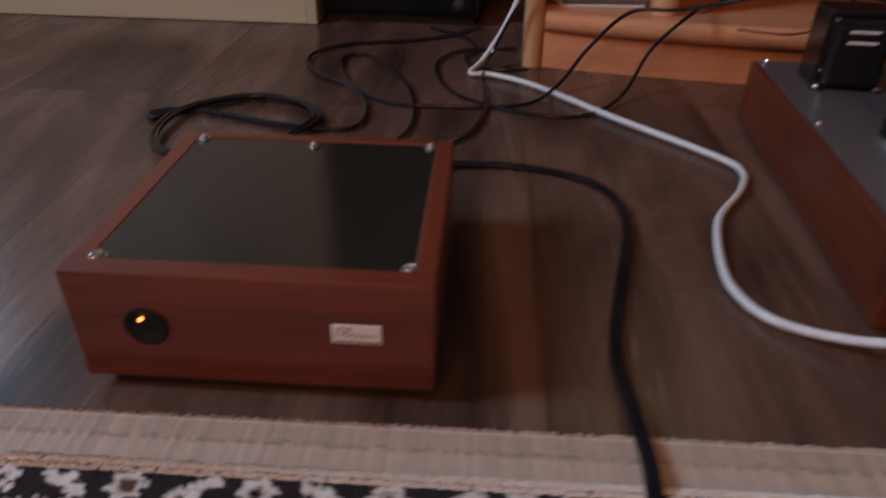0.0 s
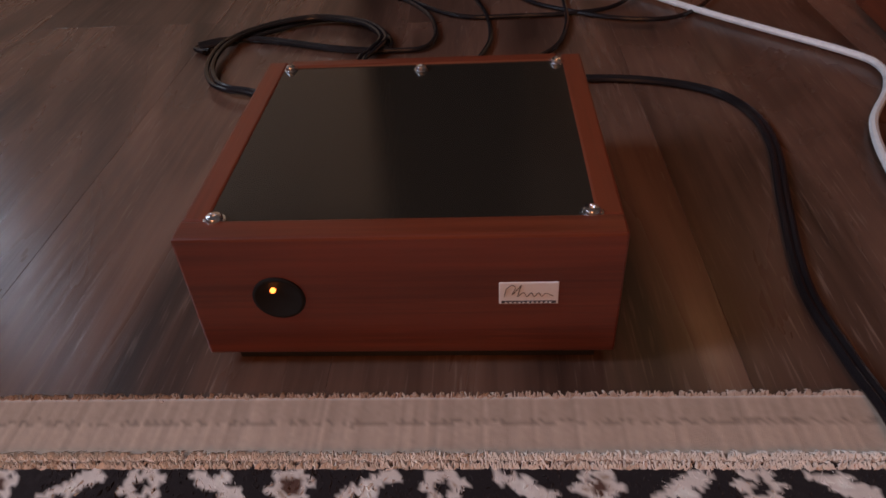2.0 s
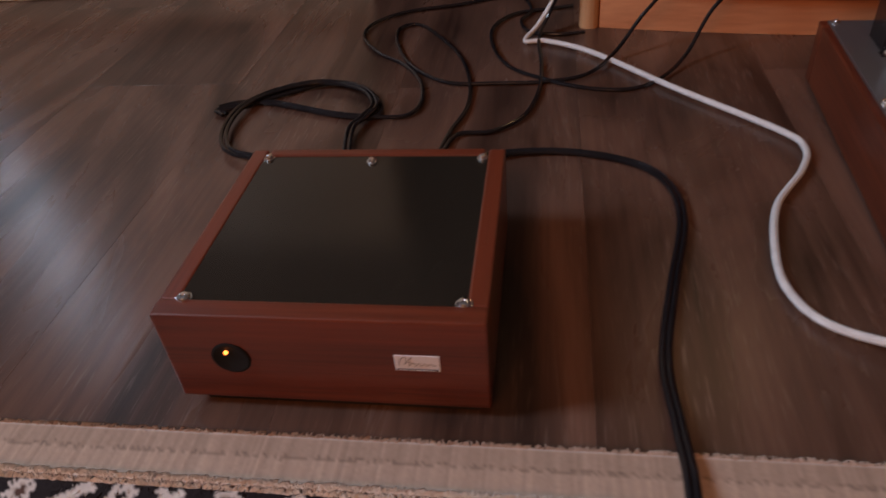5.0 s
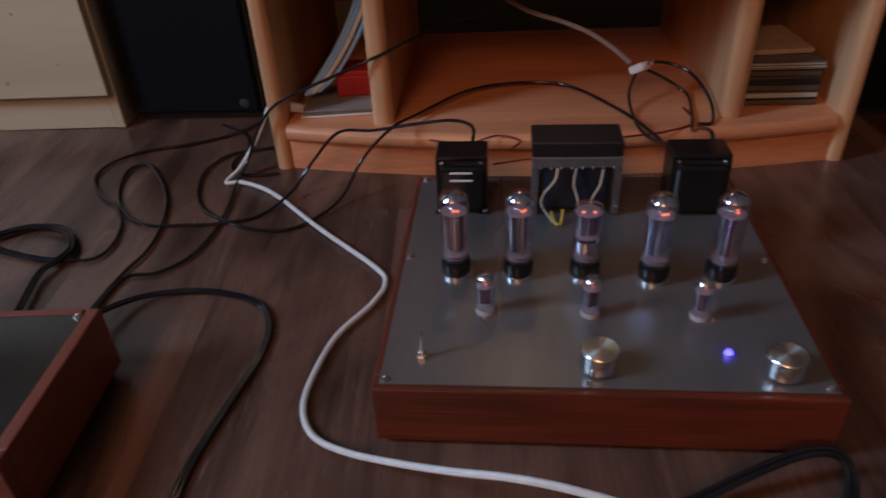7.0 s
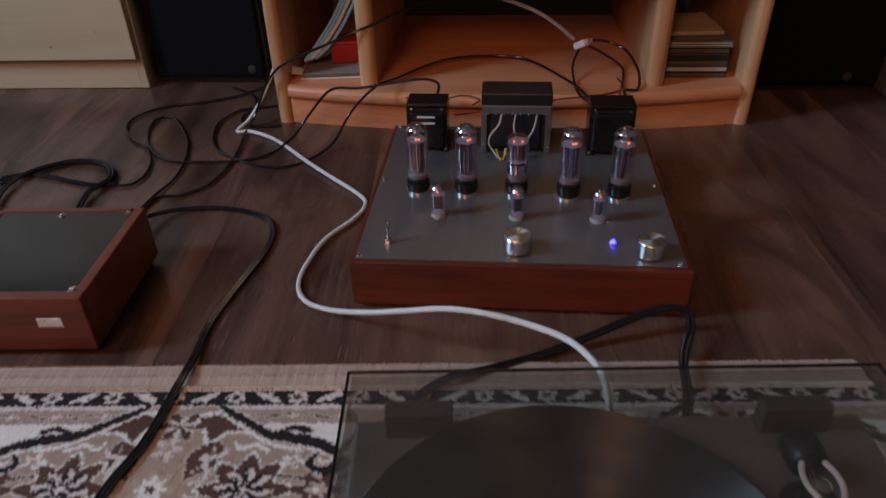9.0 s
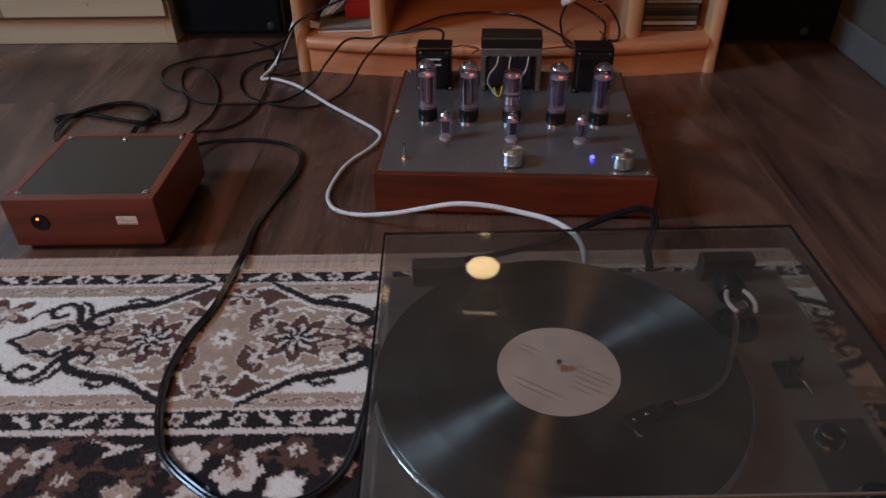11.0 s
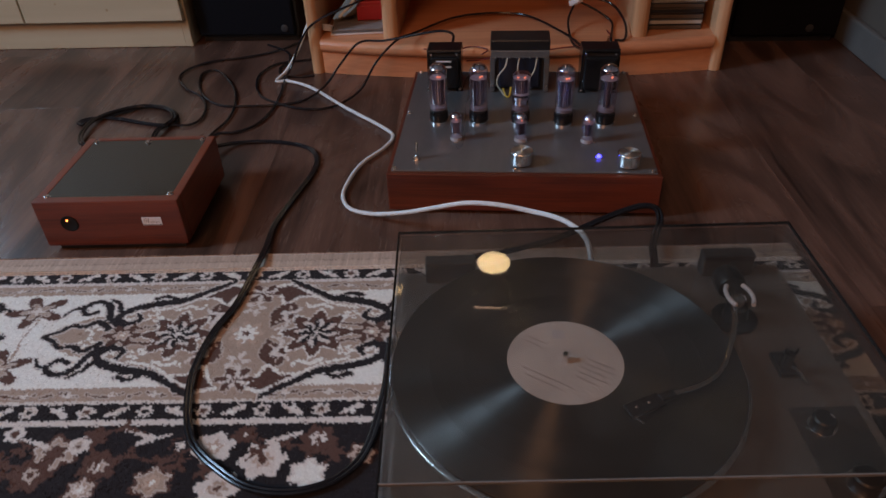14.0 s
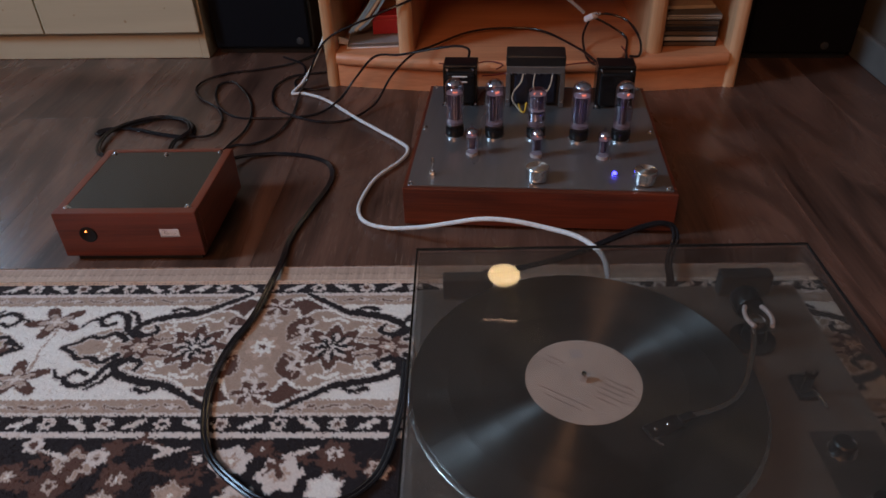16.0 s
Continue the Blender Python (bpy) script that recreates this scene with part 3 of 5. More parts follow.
def pale_seams(c):
    """A light line of yarn where black meets another colour."""
    tone = c.sum(-1)
    for limit, share in ((0.36, 0.45), (0.12, 0.65)):
        deep = tone < limit
        near = np.zeros(deep.shape, bool)
        for a, b in ((0, 1), (0, -1), (1, 0), (-1, 0), (1, 1), (-1, -1)):
            near |= np.roll(deep, (a, b), (0, 1))
        pale_line = near & ~deep & (tone > 0.36)
        c = np.where(pale_line[..., None], (1 - share) * c + share * np.array(PALE), c)
    return c


def rug_lattice(u0, u1, v0, v1, step, height, blur):
    nu, nv = int((u1 - u0) / step) + 1, int((v1 - v0) / step) + 1
    u, v = np.meshgrid(np.linspace(u0, u1, nu), np.linspace(v0, v1, nv))
    c = pale_seams(weave_colours(u, v, blur)) * np.random.normal(0.93, 0.03, (*u.shape, 1))
    bare, pale = v < 0.034, (v > 0.0285) & (v < 0.037)
    threads = np.repeat(np.random.normal(1, 0.07, (1, nu, 1)), nv, 0)
    c = np.where(bare[..., None], c * threads * (1.0 - 0.10 * (v < 0.013))[..., None], c)
    c = np.where((pale & (np.random.random(v.shape) < 0.8))[..., None], np.array(TAN) * (1.10, 1.12, 1.13), c)
    z = height + np.random.normal(0, 0.00018, u.shape)
    rise = np.clip((v + np.random.normal(0, 0.0012, v.shape) - 0.031) / 0.005, 0, 1)
    z = np.where(bare, height - 0.004 + (threads[..., 0] - 1) * 0.0012, z)
    z = np.where(bare, z + 0.004 * rise, z)
    loose = np.where(bare, 0.04, 0.14) * step
    ju, jv = u + np.random.normal(0, 1, u.shape) * loose, v + np.random.normal(0, 1, v.shape) * loose
    co = np.stack([ju, -jv, z], -1).reshape(-1, 3)
    idx = np.arange(nu * nv).reshape(nv, nu)
    faces = np.stack([idx[:-1, :-1], idx[1:, :-1], idx[1:, 1:], idx[:-1, 1:]], -1).reshape(-1, 4)
    me = bpy.data.meshes.new("pile")
    me.from_pydata(co.tolist(), [], faces.tolist())
    at = me.color_attributes.new("tuft", "FLOAT_COLOR", "POINT")
    at.data.foreach_set("color", np.concatenate([np.clip(c.reshape(-1, 3), 0, 1), np.ones((nu * nv, 1))], 1).ravel())
    me.shade_smooth()
    return me


PILE = bpy.data.materials.new("wool_pile")
PILE.use_nodes = True
_n, _k = PILE.node_tree.nodes, PILE.node_tree.links
_a = _n.new("ShaderNodeAttribute")
_a.attribute_name = "tuft"
_k.new(_a.outputs["Color"], _n["Principled BSDF"].inputs["Base Color"])
_n["Principled BSDF"].inputs["Roughness"].default_value = 0.95
_n["Principled BSDF"].inputs["Specular IOR Level"].default_value = 0.1
_n["Principled BSDF"].inputs["Sheen Weight"].default_value = 0.15
_t, _b2 = _n.new("ShaderNodeTexNoise"), _n.new("ShaderNodeBump")
_t.inputs["Scale"].default_value = 900
_b2.inputs["Strength"].default_value, _b2.inputs["Distance"].default_value = 0.25, 0.001
_k.new(_t.outputs["Fac"], _b2.inputs["Height"]), _k.new(_b2.outputs[0], _n["Principled BSDF"].inputs["Normal"])
rug = thing("rug", RUG, "brown, cream and black oriental rug with a floral border", "rug")
for _nm, _args in (("tufted_surface", (-0.62, 0.522, 0.0, 0.62, 0.0018, 0.008, 0.0008)), ("tufted_surface", (-1.2, 0.522, 0.62, 2.2, 0.02, 0.008, 0.001)), ("tufted_surface", (-1.2, -0.62, 0.0, 0.62, 0.012, 0.008, 0.001))):
    _o = new(_nm, rug_lattice(*_args))
    _o.data.materials.append(PILE)
    _o.parent = rug
TAN_YARN = mat("tan_yarn", (0.50, 0.37, 0.295), 0.95, 0.0, 0.2, 300)
part("backing", block(-1.2, 0.522, -2.2, 0.0, 0.0005, 0.0034), TAN_YARN, rug, "tan woven backing")


def fringe(v, z, count, reach, lift, seed):
    """Short loose fibres along a line of the rug, each a slim bent prism."""
    rnd = random.Random(seed)
    out = bmesh.new()
    for i in range(count):
        u = -0.75 + 1.27 * (i + rnd.random()) / count
        a, r = rnd.gauss(0, 0.5), reach * rnd.uniform(0.4, 1.3)
        d, w = Vector((math.sin(a), math.cos(a), 0)), rnd.uniform(0.0003, 0.0006)
        s = Vector((d.y, -d.x, 0)) * w
        p0, p1, p2 = Vector((u, -v, z)), Vector((u, -v, z + lift)) + d * r * 0.55, Vector((u, -v, z - 0.0012)) + d * r
        a0, a1, b0, b1, c0 = [out.verts.new(q) for q in (p0 - s, p0 + s, p1 - s, p1 + s, p2)]
        t0, t1 = out.verts.new(p0 + Vector((0, 0, w * 2))), out.verts.new(p1 + Vector((0, 0, w * 2)))
        for f in ((a0, b0, t1, t0), (b1, a1, t0, t1), (b0, c0, t1), (c0, b1, t1)):
            out.faces.new(f)
    return out




def pile_fuzz(count, u0, u1, v0, v1, seed):
    """Loose ends of wool standing out of the pile, each a slim three-sided spike in the colour of its tuft."""
    rng = np.random.default_rng(seed)
    u, v = rng.uniform(u0, u1, count), rng.uniform(v0, v1, count)
    c = np.clip(weave_colours(u, v, 0.0006) * rng.normal(1.0, 0.06, (count, 1)), 0, 1)
    a = rng.normal(0, 0.55, count) + np.where(rng.random(count) < 0.75, 0.0, math.pi)
    reach, rise, wide = rng.uniform(0.0010, 0.0030, count), rng.uniform(0.0002, 0.0009, count), rng.uniform(0.0003, 0.00055, count)
    foot = np.stack([u, -v, np.full(count, 0.0076)], -1)
    side = np.stack([np.cos(a), -np.sin(a), np.zeros(count)], -1) * wide[:, None]
    lean = np.stack([np.sin(a) * reach, np.cos(a) * reach, rise], -1)
    up = np.stack([np.zeros(count), np.zeros(count), wide * 1.6], -1)
    co = np.stack([foot - side, foot + side, foot + up, foot + lean], 1).reshape(-1, 3)
    k = np.arange(count)[:, None] * 4
    faces = np.concatenate([k + (0, 3, 2), k + (2, 3, 1), k + (1, 3, 0)])
    me = bpy.data.meshes.new("pile_fuzz")
    me.from_pydata(co.tolist(), [], faces.tolist())
    at = me.color_attributes.new("tuft", "FLOAT_COLOR", "POINT")
    at.data.foreach_set("color", np.concatenate([np.repeat(c, 4, 0), np.ones((count * 4, 1))], 1).ravel())
    me.materials.append(PILE)
    return me


for _count, _span, _seed in ((42000, (-0.50, 0.06, 0.036, 0.40), 5), (8000, (0.06, 0.52, 0.036, 0.16), 6)):
    _o = new("pile_fuzz", pile_fuzz(_count, *_span, _seed))
    _o.parent = rug
    tagged(_o, "loose wool fibres of the rug", kind="stuff")
CREAM_YARN = mat("cream_yarn", (0.72, 0.62, 0.54), 0.95, 0.0, 0.2, 300)
tagged(part("fringe", fringe(0.001, 0.0026, 2600, 0.0052, 0.0016, 1), TAN_YARN, rug, "frayed tan edge fibres"), kind="stuff")
tagged(part("fringe", fringe(0.0365, 0.0066, 5200, 0.0062, 0.0018, 2), CREAM_YARN, rug, "frayed cream edge of the pile"), kind="stuff")
tagged(part("fringe", fringe(0.0400, 0.0072, 3000, 0.0050, 0.0016, 4), CREAM_YARN, rug, "frayed cream edge of the pile"), kind="stuff")


# ---- power supply box ----
psu = thing("power_supply_box", pose(-0.4515, -0.1357, 0, 0, 0, 5.7), "mahogany power supply box with dark metal top plate", "electronics")
PW, PD, PH = 0.190, 0.181, 0.077
part("base", block(0.012, PW - 0.008, 0.006, PD - 0.006, 0.0005, 0.0095), BLACK, psu, "black base board")
part("front_panel", block(0, PW, 0, 0.014, 0.009, PH, 0.0014), MAHOGANY, psu)
part("back_panel", block(0.0143, PW - 0.0143, PD - 0.009, PD, 0.009, PH, 0.0014), MAHOGANY, psu)
part("side_panel", block(0, 0.012, 0.0143, PD, 0.009, PH - 0.0006, 0.0014), MAHOGANY_Y, psu)
part("side_panel", block(PW - 0.012, PW, 0.0143, PD, 0.009, PH - 0.0006, 0.0014), MAHOGANY_Y, psu)
part("top_plate", block(0.0115, PW - 0.0115, 0.0135, PD - 0.0085, PH - 0.005, PH - 0.0012, 0.0003), PSU_PLATE, psu, "dark satin metal plate")
for _x, _y in ((0.0148, 0.0150), (PW - 0.0135, 0.0162), (0.0158, PD - 0.0115), (PW - 0.0155, PD - 0.0120), (PW / 2, PD - 0.0165)):
    screw(psu, _x, _y, PH - 0.0012, 0.0040 if _y < 0.1 else 0.0032)
_j = part("power_button", turned([(0.0117, 0), (0.0117, 0.0008), (0.0110, 0.0012), (0.0100, 0.0012), (0.0094, 0.0008), (0, 0.0008)], 32, (0.0405, 0, 0.0445), turn=pose(0, 0, 0, 90)), mat("matt_black", (0.010, 0.009, 0.009), 0.7, spec=0.2), psu, "round black lamp bezel", True)
part("pilot_lamp", turned([(0.0012, 0.0007), (0.0012, 0.0018), (0.0007, 0.0024), (0, 0.0026)], 16, (0.0390, 0, 0.0498), turn=pose(0, 0, 0, 90)), glow("orange_pilot", (1.0, 0.27, 0.06), 5.0), _j, "lit orange pilot lamp", True)
_s = part("sticker", block(0.1372, 0.1628, -0.0006, 0.0002, 0.0396, 0.0520, 0.0005, 2), PAPER, psu, "white name sticker with a dark stripe")
part("stripe", block(0.1382, 0.1618, -0.0010, -0.0005, 0.0403, 0.0418, 0.0002, 1), INK, _s, "dark rounded stripe")
for _i in range(11):
    part("print_bar", block(0.1398 + _i * 0.0019, 0.1408 + _i * 0.0019, -0.0012, -0.0009, 0.0408, 0.0413), PAPER, _s)
for _pts in (((0.1395, 0.0440), (0.1404, 0.0484), (0.1428, 0.0507), (0.1442, 0.0490), (0.1428, 0.0452), (0.1446, 0.0474), (0.1468, 0.0508), (0.1458, 0.0470), (0.1452, 0.0440)),
             ((0.1452, 0.0440), (0.1478, 0.0464), (0.1492, 0.0440), (0.1510, 0.0463), (0.1524, 0.0441), (0.1542, 0.0462), (0.1556, 0.0441), (0.1572, 0.0458), (0.1604, 0.0444))):
    part("flourish", hose([(x, -0.0007, z) for x, z in _pts], 0.00017, 5, 5), INK, _s, "thin wavy pen stroke")

# ---- valve amplifier ----
amp = thing("valve_amplifier", pose(-0.0105, -0.0125, 0, 0, 0, 1.9), "valve amplifier in a mahogany frame with dark steel top", "amplifier")
AW, AD, AH = 0.371, 0.362, 0.064
part("front_panel", block(0, AW, 0, 0.016, 0.006, AH, 0.0015), MAHOGANY, amp)
part("back_panel", block(0, AW, AD - 0.016, AD, 0.006, AH, 0.0015), MAHOGANY, amp)
part("side_panel", block(0, 0.016, 0.0163, AD - 0.0163, 0.006, AH, 0.0015), MAHOGANY_Y, amp)
part("side_panel", block(AW - 0.016, AW, 0.0163, AD - 0.0163, 0.006, AH, 0.0015), MAHOGANY_Y, amp)
part("bottom_plate", block(0.017, AW - 0.017, 0.017, AD - 0.017, 0.007, 0.010), BLACK, amp)
for _x in (0.03, AW - 0.03):
    for _y in (0.03, AD - 0.03):
        part("foot", turned([(0, 0.0003), (0.009, 0.0003), (0.010, 0.007), (0, 0.007)], 20, (_x, _y, 0)), RUBBER, amp, "", True)
part("top_plate", block(0.006, AW - 0.006, 0.006, AD - 0.006, AH + 0.0002, AH + 0.0022, 0.0004), PLATE, amp, "dark brushed steel top plate")
TOP = AH + 0.0022
for _x, _y in ((0.0105, 0.0100), (AW - 0.0130, 0.0100), (AW / 2 - 0.0105, 0.0100), (0.0105, 0.186), (AW - 0.0130, 0.182), (0.0115, AD - 0.012), (AW - 0.0115, AD - 0.012)):
    screw(amp, _x, _y, TOP, 0.0030)

HEATER = glow("glowing_heater", (1.0, 0.24, 0.12), 1.5)
MICA = mat("mica_disc", (0.30, 0.25, 0.26), 0.3, 0.0, 0.2, 200)
ANODE = mat("anode_sheet", (0.10, 0.085, 0.12), 0.30, 0.6, 0.25, 120)
GETTER = mat("getter_mirror", (0.90, 0.89, 0.87), 0.10, 1.0, 0.15, 120)
CERAMIC = mat("white_ceramic", (0.34, 0.32, 0.33), 0.35, 0.0, 0.08, 80)


def power_valve(h, dome):
    """A large valve: ring socket, black base, glass with silvered dome, anode, two micas, glowing heater ends."""
    v = thing("power_valve", amp.matrix_world, "glowing power valve with black base in the amplifier", "valve", "power valves on the amplifier")
    part("socket", turned([(0.0148, 0), (0.0148, 0.003), (0.0125, 0.0042), (0.0125, 0.0060), (0, 0.0060)], 28), CHROME, v, "chrome socket ring", True)
    part("base", turned([(0, 0.0045), (0.0138, 0.0045), (0.0143, 0.006), (0.0143, 0.0160), (0.0136, 0.0175), (0, 0.0175)], 28), GLOSS_BLACK, v, "black moulded base", True)
    r = 0.0138
    top = [(r * math.cos(a), h - r * 0.95 + r * 0.95 * math.sin(a)) for a in [i * math.pi / 16 for i in range(9)]] if dome else [(r, h - 0.006), (r * 0.97, h - 0.0025), (r * 0.8, h - 0.0004), (0, h)]
    part("envelope", turned([(r * 0.9, 0.0176), (r, 0.020)] + top, 28), TUBE_GLASS, v, "clear glass envelope", True)
    top_mica = h - 0.0225 if dome else h - 0.0075
    body = block(-0.0062, 0.0062, -0.0042, 0.0042, 0.0275, top_mica - 0.0025, 0.0012)
    for sx in (-1, 1):                      # cooling flanges of the anode
        body = block(sx * 0.0078 - 0.0018, sx * 0.0078 + 0.0018, -0.0005, 0.0005, 0.0280, top_mica - 0.0030, 0.0002, 1, bm=body)
    part("anode", body, ANODE, v, "dark grey anode with side flanges")
    # chrome strip added to give the anode its bright upright streak
    part("pale_line", block(-0.0009, 0.0009, -0.0052, -0.0043, 0.0280, top_mica - 0.0030, 0.0003, 1), CHROME, v, "bright upright strip on the anode")
    for z in (0.0215, 0.0250, top_mica) + (() if dome else (0.046,)):
        part("mica", turned([(0, 0), (0.0112, 0), (0.0124, 0.0001), (0.0124, 0.0006), (0.0112, 0.0007), (0, 0.0007)], 22, (0, 0, z)), MICA, v, "pale mica disc")
    for x in (-0.0098, 0.0098):
        part("support_rod", hose([(x, 0, 0.018), (x, 0, 0.05), (x, 0, top_mica + 0.003)], 0.0006, 6, 2), CHROME, v, "", True)
    for x in (-0.0034, 0.0034):
        part("grid_rod", hose([(x, -0.0056, 0.019), (x, -0.0056, 0.045), (x, -0.0056, top_mica + 0.002)], 0.0004, 6, 2), CHROME, v, "thin bright rod", True)
    for x in (0.0, 0.0036) if dome else (-0.0050, 0.0050):
        part("heater", turned([(0, -0.0012), (0.0013, -0.0006), (0.0013, 0.0006), (0, 0.0012)], 10, (x, -0.0040, top_mica + 0.0019)), HEATER, v, "glowing orange heater end", True)
    if dome:
        part("getter_ring", hose([(0.006 * math.cos(a), 0.006 * math.sin(a), top_mica + 0.0055) for a in [i * math.pi / 5 for i in range(11)]], 0.0005, 5, 3), CHROME, v, "bright getter ring", True)
        q = 0.0132
        part("getter", turned([(q * math.cos(a), h - r * 0.95 - 0.0006 + q * 0.95 * math.sin(a)) for a in [math.pi / 6.5 + i * (math.pi / 2 - math.pi / 6.5) / 8 for i in range(9)]], 28), GETTER, v, "silvery getter dome", True)
    else:
        part("getter", turned([(0.0128, 0.031), (0.0131, 0.034), (0.0131, 0.040), (0.0128, 0.043)], 22), GETTER, v, "silvery getter band", True)
    return v


def small_valve():
    v = thing("signal_valve", amp.matrix_world, "small glass signal valve in a white socket", "valve", "small valves on the amplifier")
    part("socket", turned([(0.0088, 0), (0.0088, 0.0018), (0.0082, 0.0026), (0.0082, 0.0045), (0, 0.0048)], 24), CERAMIC, v, "white ceramic socket", True)
    part("lug", block(-0.0022, 0.0022, -0.0135, -0.0108, 0.0005, 0.0012, 0.0002, 1), CHROME, v, "tin lug")
    r, h = 0.0088, 0.0425
    part("envelope", turned([(r * 0.9, 0.0049), (r, 0.007), (r, h - 0.008), (r * 0.9, h - 0.0045), (r * 0.55, h - 0.0015), (0.0022, h), (0.0014, h + 0.004), (0, h + 0.006)], 24), TUBE_GLASS, v, "clear glass envelope", True)
    part("anode", block(-0.0052, 0.0052, -0.0035, 0.0035, 0.010, h - 0.014, 0.0008), ANODE, v, "grey anode")
    part("mica", turned([(0, 0), (0.0076, 0), (0.0076, 0.0006), (0, 0.0006)], 20, (0, 0, h - 0.0135)), MICA, v)
    part("heater", turned([(0, -0.0012), (0.0011, 0), (0, 0.0012)], 10, (0.0006, -0.0008, h - 0.0115)), HEATER, v, "glowing heater", True)
    part("getter", turned([(r * 0.86, h - 0.0062), (r * 0.7, h - 0.0035), (r * 0.4, h - 0.0016), (0, h - 0.0010)], 20), GETTER, v, "silvery getter", True)
    return v


def on_amp(x, y):
    """A spot on the amplifier's plate, from places in the world."""
    return Matrix.Translation((x, y, TOP)) @ pose(0, 0, 0, 0, 0, 1.9)


_v = power_valve(0.093, True)
_v.matrix_world = on_amp(0.044, 0.149)
for _x, _y, _t in ((0.1045, 0.150, 40), (0.2315, 0.149, 15), (0.2935, 0.153, 70)):
    copy_thing(_v, on_amp(_x, _y) @ pose(0, 0, 0, 0, 0, _t))
_v = power_valve(0.078, False)
tagged(_v, "shorter flat-topped rectifier valve among the power valves").matrix_world = on_amp(0.1675, 0.152)
_v = small_valve()
_v.matrix_world = on_amp(0.076, 0.091)
for _x, _y, _t in ((0.1695, 0.092, 30), (0.2645, 0.093, 65)):
    copy_thing(_v, on_amp(_x, _y) @ pose(0, 0, 0, 0, 0, _t))


def knob(x, y, turn):
    k = thing("control_knob", on_amp(x, y) @ pose(0, 0, 0, 0, 0, turn), "round turned aluminium control knob", "knob", "knobs on the amplifier")
    part("skirt", turned([(0, 0.0003), (0.0135, 0.0003), (0.0135, 0.002), (0, 0.002)], 40), BLACK, k, "dark gap ring", True)
    part("cap", turned([(0.0150, 0.002), (0.0157, 0.0026), (0.0157, 0.0188), (0.0148, 0.0199), (0.0146, 0.0199)], 56), ALU, k, "", True)
    part("face", turned([(0.0147, 0.0199), (0.0120, 0.0200), (0.0, 0.0201)], 56), SPUN, k, "spun aluminium face", True)
    part("pointer", block(-0.0004, 0.0004, 0.004, 0.0135, 0.0200, 0.0204), INK, k, "thin engraved line")
    return k


SPUN = bpy.data.materials.new("spun_aluminium")
SPUN.use_nodes = True
_p = SPUN.node_tree.nodes["Principled BSDF"]
_p.inputs["Base Color"].default_value, _p.inputs["Metallic"].default_value, _p.inputs["Roughness"].default_value = (0.75, 0.74, 0.73, 1), 1.0, 0.42
_p.inputs["Anisotropic"].default_value, _p.inputs["Anisotropic Rotation"].default_value = 0.85, 0.25
_tg = SPUN.node_tree.nodes.new("ShaderNodeTangent")
_tg.direction_type, _tg.axis = "RADIAL", "Z"
SPUN.node_tree.links.new(_tg.outputs[0], _p.inputs["Tangent"])
knob(0.1725, 0.024, -20)
knob(0.3165, 0.026, 35)

_t = thing("toggle_switch", on_amp(0.0262, 0.0262), "chrome toggle switch on the amplifier top", "switch")
part("nut", turned([(0, 0.0002), (0.0056, 0.0002), (0.0056, 0.0022), (0.0040, 0.0024), (0.0040, 0.0055), (0.0026, 0.0062), (0, 0.0062)], 6), ALU, _t, "hexagonal chrome nut")
part("lever", turned([(0.0016, 0.005), (0.0018, 0.012), (0.0024, 0.0235), (0.0016, 0.0255), (0, 0.026)], 12, turn=pose(0, 0, 0, -6, 3)), ALU, _t, "", True)
_t = thing("indicator_light", on_amp(0.2785, 0.0445), "lit blue indicator light on the amplifier", "light")
part("ring", turned([(0.0044, 0.0002), (0.0044, 0.0012), (0.0034, 0.0020), (0.0028, 0.0016)], 20), CHROME, _t, "chrome ring", True)
part("lens", turned([(0.0028, 0.0008), (0.0028, 0.003), (0.0020, 0.0046), (0, 0.0052)], 16), glow("blue_diode", (0.022, 0.022, 1.0), 18.0), _t, "bright blue lens", True)


